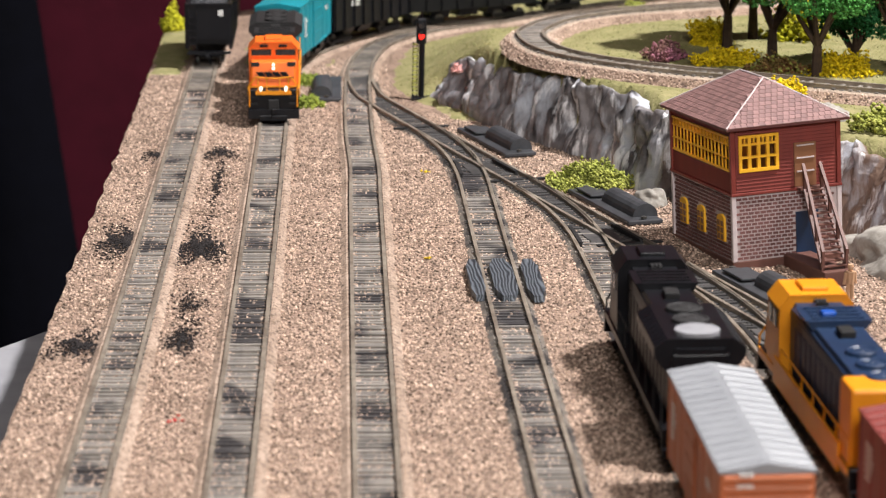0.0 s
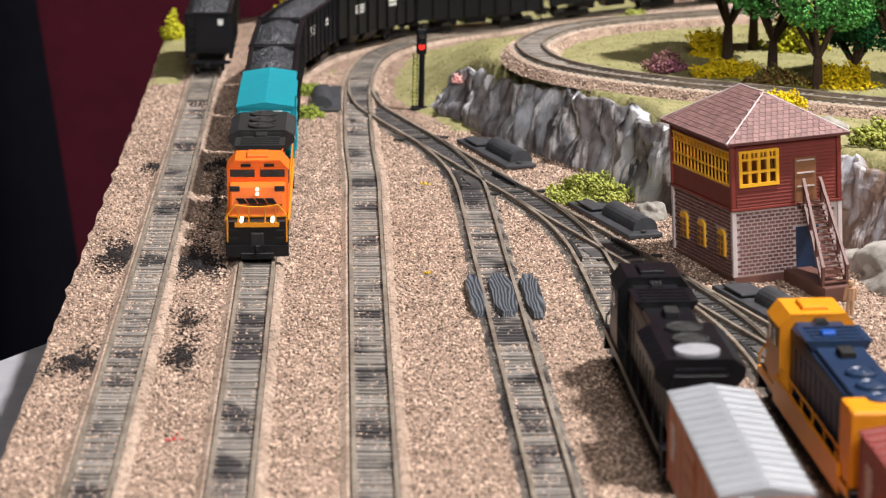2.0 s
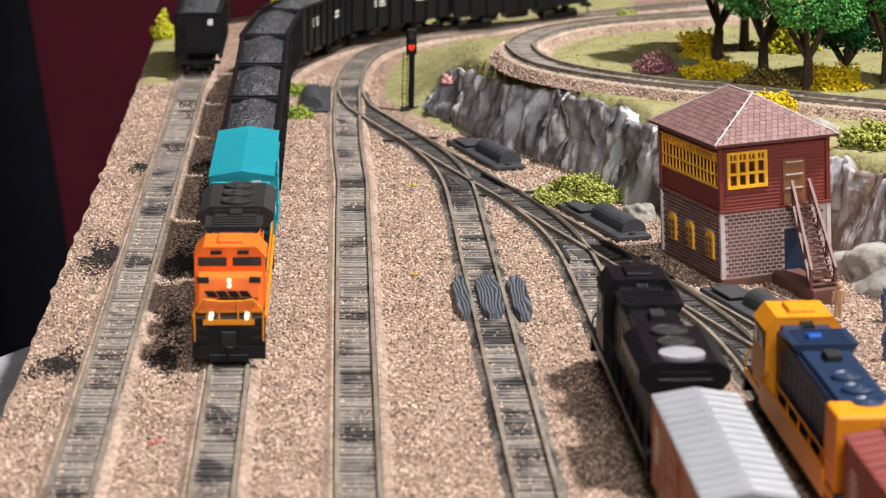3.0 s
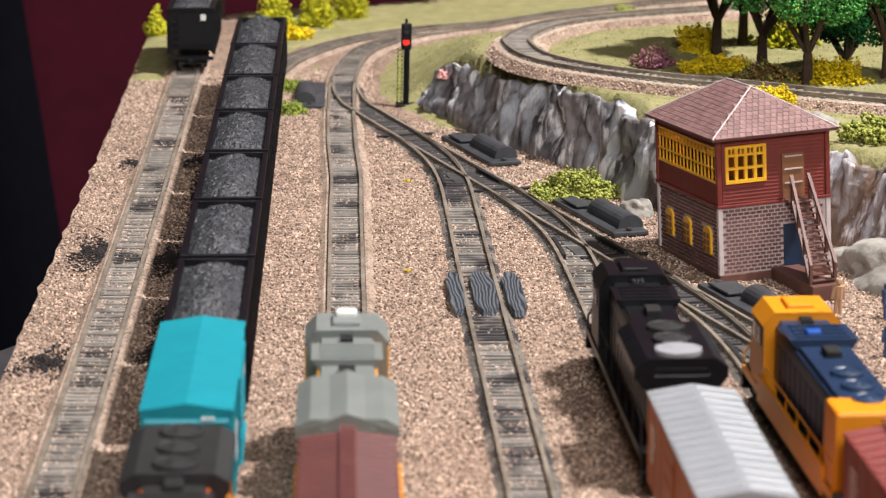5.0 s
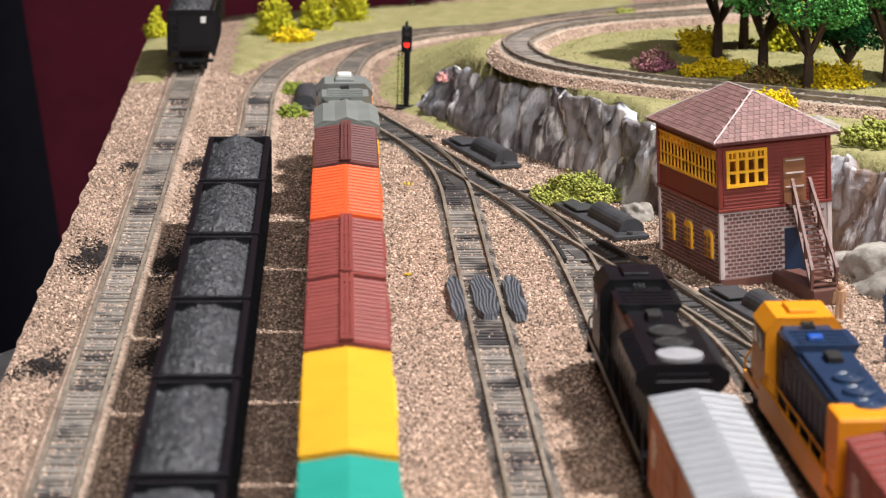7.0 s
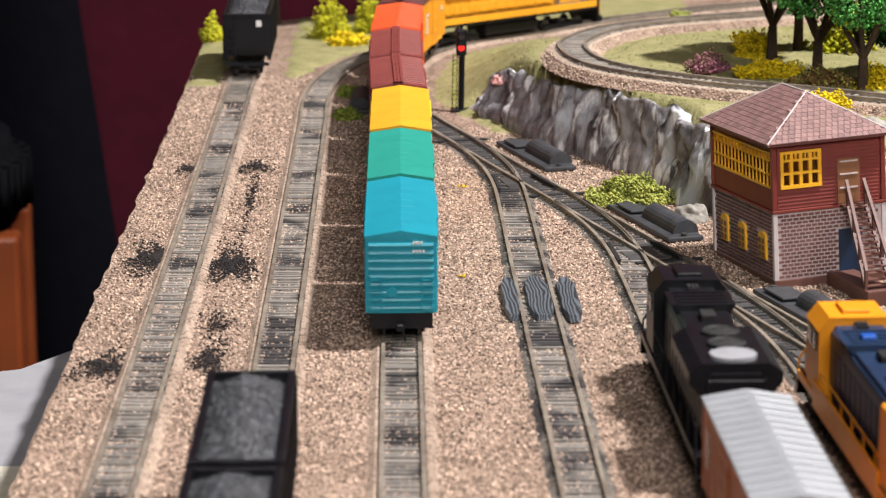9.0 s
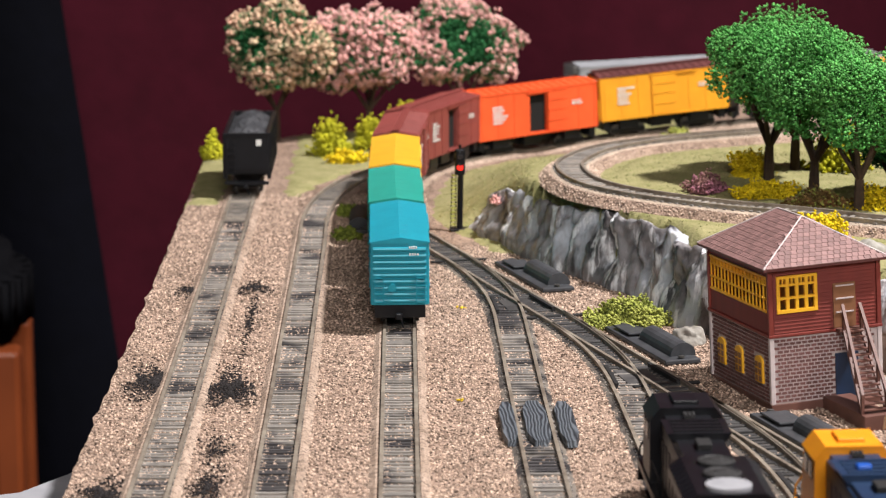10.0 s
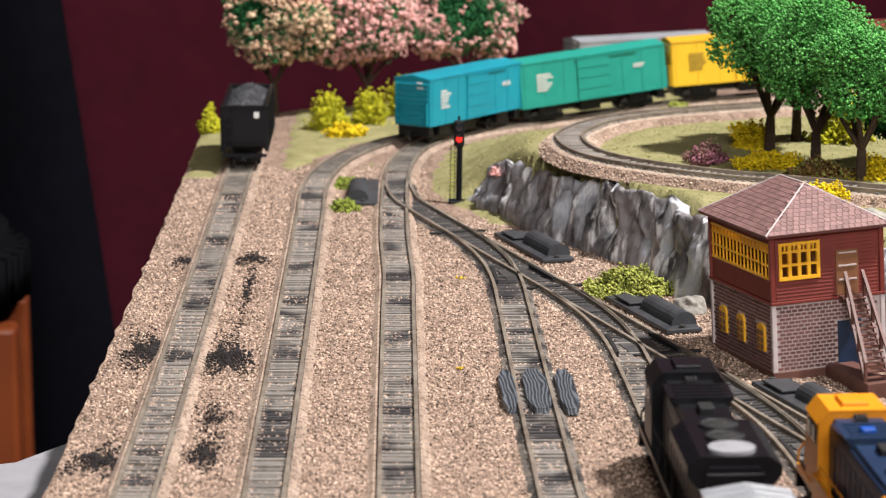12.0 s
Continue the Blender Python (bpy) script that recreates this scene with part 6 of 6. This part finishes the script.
coal_spill(-0.0500, 1.022, 0.0060, 0.010, 200, 78)
fleck(0.018, 0.855, YELLOW_BIT, 1, "yellow fleck on the ballast")
fleck(0.0215, 0.985, YELLOW_BIT, 2, "yellow fleck on the ballast")
fleck(-0.047, 0.687, RED_BIT, 3, "red fleck on the ballast")

ballast_grains()
stool()
side_table()

# parked stock
parked = hopper("parked black hopper car heaped with coal", 9, "parked cars")
parked.matrix_basis = pose(-0.0620, 1.236, RAIL_TOP)
b = loco("black road-switcher locomotive parked in the yard", 0.118, BLACK, BLACK, BLACK, BLACK, BLACK, SOOT, wings=True, white_fan=True, group="parked locomotives")


def set_on(ob, line, s, turn=0):
    p, d = line.at(s)
    ob.matrix_basis = pose(p.x, p.y, RAIL_TOP, 0, 0, math.degrees(math.atan2(-d.x, d.y)) + turn)


set_on(b, TRACK5, TRACK5.s[0] + 0.276, 180)
c = boxcar("orange-brown boxcar with a ribbed silver roof, parked", 0.079, RUSTY, SILVER, "ribbed", low=True, group="parked cars")
set_on(c, TRACK5, TRACK5.s[0] + 0.378)
y = loco("yellow and navy blue road-switcher locomotive parked in the yard", 0.112, YELLOW, YELLOW, BLUE, BLUE, YELLOW, YELLOW, wings=False, cab_roof=YELLOW, end_cap=YELLOW, group="parked locomotives")
set_on(y, TRACK6, TRACK6.s[0] + 0.215, 180)
o = boxcar("oxide red boxcar with a ribbed roof, parked", 0.079, TUSCAN, TUSCAN, "ribbed_walk", low=True, group="parked cars")
set_on(o, TRACK6, TRACK6.s[0] + 0.313)
g = boxcar("grey boxcar parked behind the main line", 0.079, SILVER, SILVER, "panel", low=True, group="parked cars")
g.matrix_basis = pose(0.122, 1.470, 0.0005, 0, 0, -68)

# trains
coal_loco = loco("orange and black road diesel with lit headlights, heading the coal train", 0.104, ORANGE, ORANGE, ORANGE, SOOT, YELLOW, YELLOW, wings=True, lit=True, tall=True, group="coal train")
COAL_TRAIN = [(coal_loco, 0.052, 180), (boxcar("teal smooth-roofed boxcar behind the coal train's locomotive", 0.0765, TEAL, TEAL, "panel", plain=True, group="coal train"), 0.1415, 0)]
for k in range(7):
    COAL_TRAIN.append((hopper("black hopper car heaped with coal", 10 + k), 0.182 + 0.0704 * (k + 0.5), 0))
front = loco("grey-roofed orange road diesel heading the freight train", 0.110, GREY, GREY, REEFER, GREY, REEFER, REEFER, wings=True, cab_roof=GREY, fans=False, tall=True, group="freight train")
for side in (-1, 1):
    bm = bmesh.new()
    box(bm, min(side * 0.0092, side * 0.0095), max(side * 0.0092, side * 0.0095), 0.0268, 0.0402, 0.0130, 0.0236, 0.0001)
    part("cab_side_panel", bm, REEFER, front, "orange cab side panel")
bm = bmesh.new()
box(bm, -0.0024, 0.0024, 0.0350, 0.0390, 0.0288, 0.0304, 0.0005)
part("roof_beacon", bm, WHITE, front, "white box on the cab roof")
FREIGHT = [(front, 0.055, 0)]
spot = 0.110
for label, pitch, col, roof, style, od, plain in (
        ("orange-yellow reefer with a brown ribbed roof", 0.0655, REEFER, BROWN, "ribbed_walk", False, False),
        ("vermilion boxcar with an open door", 0.0715, VERMILION, VERMILION, "ribbed", True, False),
        ("oxide red boxcar with an open door", 0.0680, TUSCAN, TUSCAN, "ribbed_walk", True, False),
        ("oxide red boxcar with a running board", 0.0655, TUSCAN, TUSCAN, "ribbed_walk", False, False),
        ("bright yellow boxcar with a smooth amber roof", 0.0805, LEMON, AMBER, "panel", False, True),
        ("jade green smooth-roofed boxcar", 0.0770, GREEN, GREEN, "panel", False, True),
        ("turquoise smooth-roofed boxcar with ribbed ends", 0.0765, CYAN, CYAN, "panel", False, True)):
    FREIGHT.append((boxcar(label, pitch, col, roof, style, od, plain), spot + pitch / 2, 0))
    spot += pitch

COAL_FRONT = [(-1, 1.17), (0, 1.070), (1.5, 0.917), (2.5, 0.809), (4.5, 0.568), (5.5, 0.437), (6.5, 0.311), (7.0, 0.251), (9.0, -0.023), (12.0, -0.43)]
FREIGHT_FRONT = [(-1, -0.345), (0, -0.17), (4.5, 0.613), (5.5, 0.788), (6.5, 0.957), (7.0, 1.0385), (9.0, 1.386), (9.5, 1.475), (10.0, 1.558), (10.5, 1.638), (11.0, 1.716), (11.5, 1.797), (12.0, 1.879)]


def runs(train, line, table, way):
    """Keys each car of a train by its two trucks on the line; way is +1 when it runs towards rising s."""
    ts, ps = zip(*table)
    for ob, back, turn in train:
        rows = []
        for k in range(49):
            t = k * 0.25
            s = float(np.interp(t, ts, ps)) - way * back
            a, _ = line.at(s + 0.021)
            c, _ = line.at(s - 0.021)
            d, mid = a - c, (a + c) / 2
            rise = math.degrees(math.atan2(main_z(a.x, a.y) - main_z(c.x, c.y), d.length))
            pitch = rise if turn == 0 else -rise
            rows.append((t, pose(mid.x, mid.y, RAIL_TOP + main_z(mid.x, mid.y), pitch, 0, math.degrees(math.atan2(-d.x, d.y)) + turn)))
        walk(ob, rows)


def motions():
    runs(COAL_TRAIN, PASS, COAL_FRONT, -1)
    runs(FREIGHT, MAIN, FREIGHT_FRONT, 1)


motions()
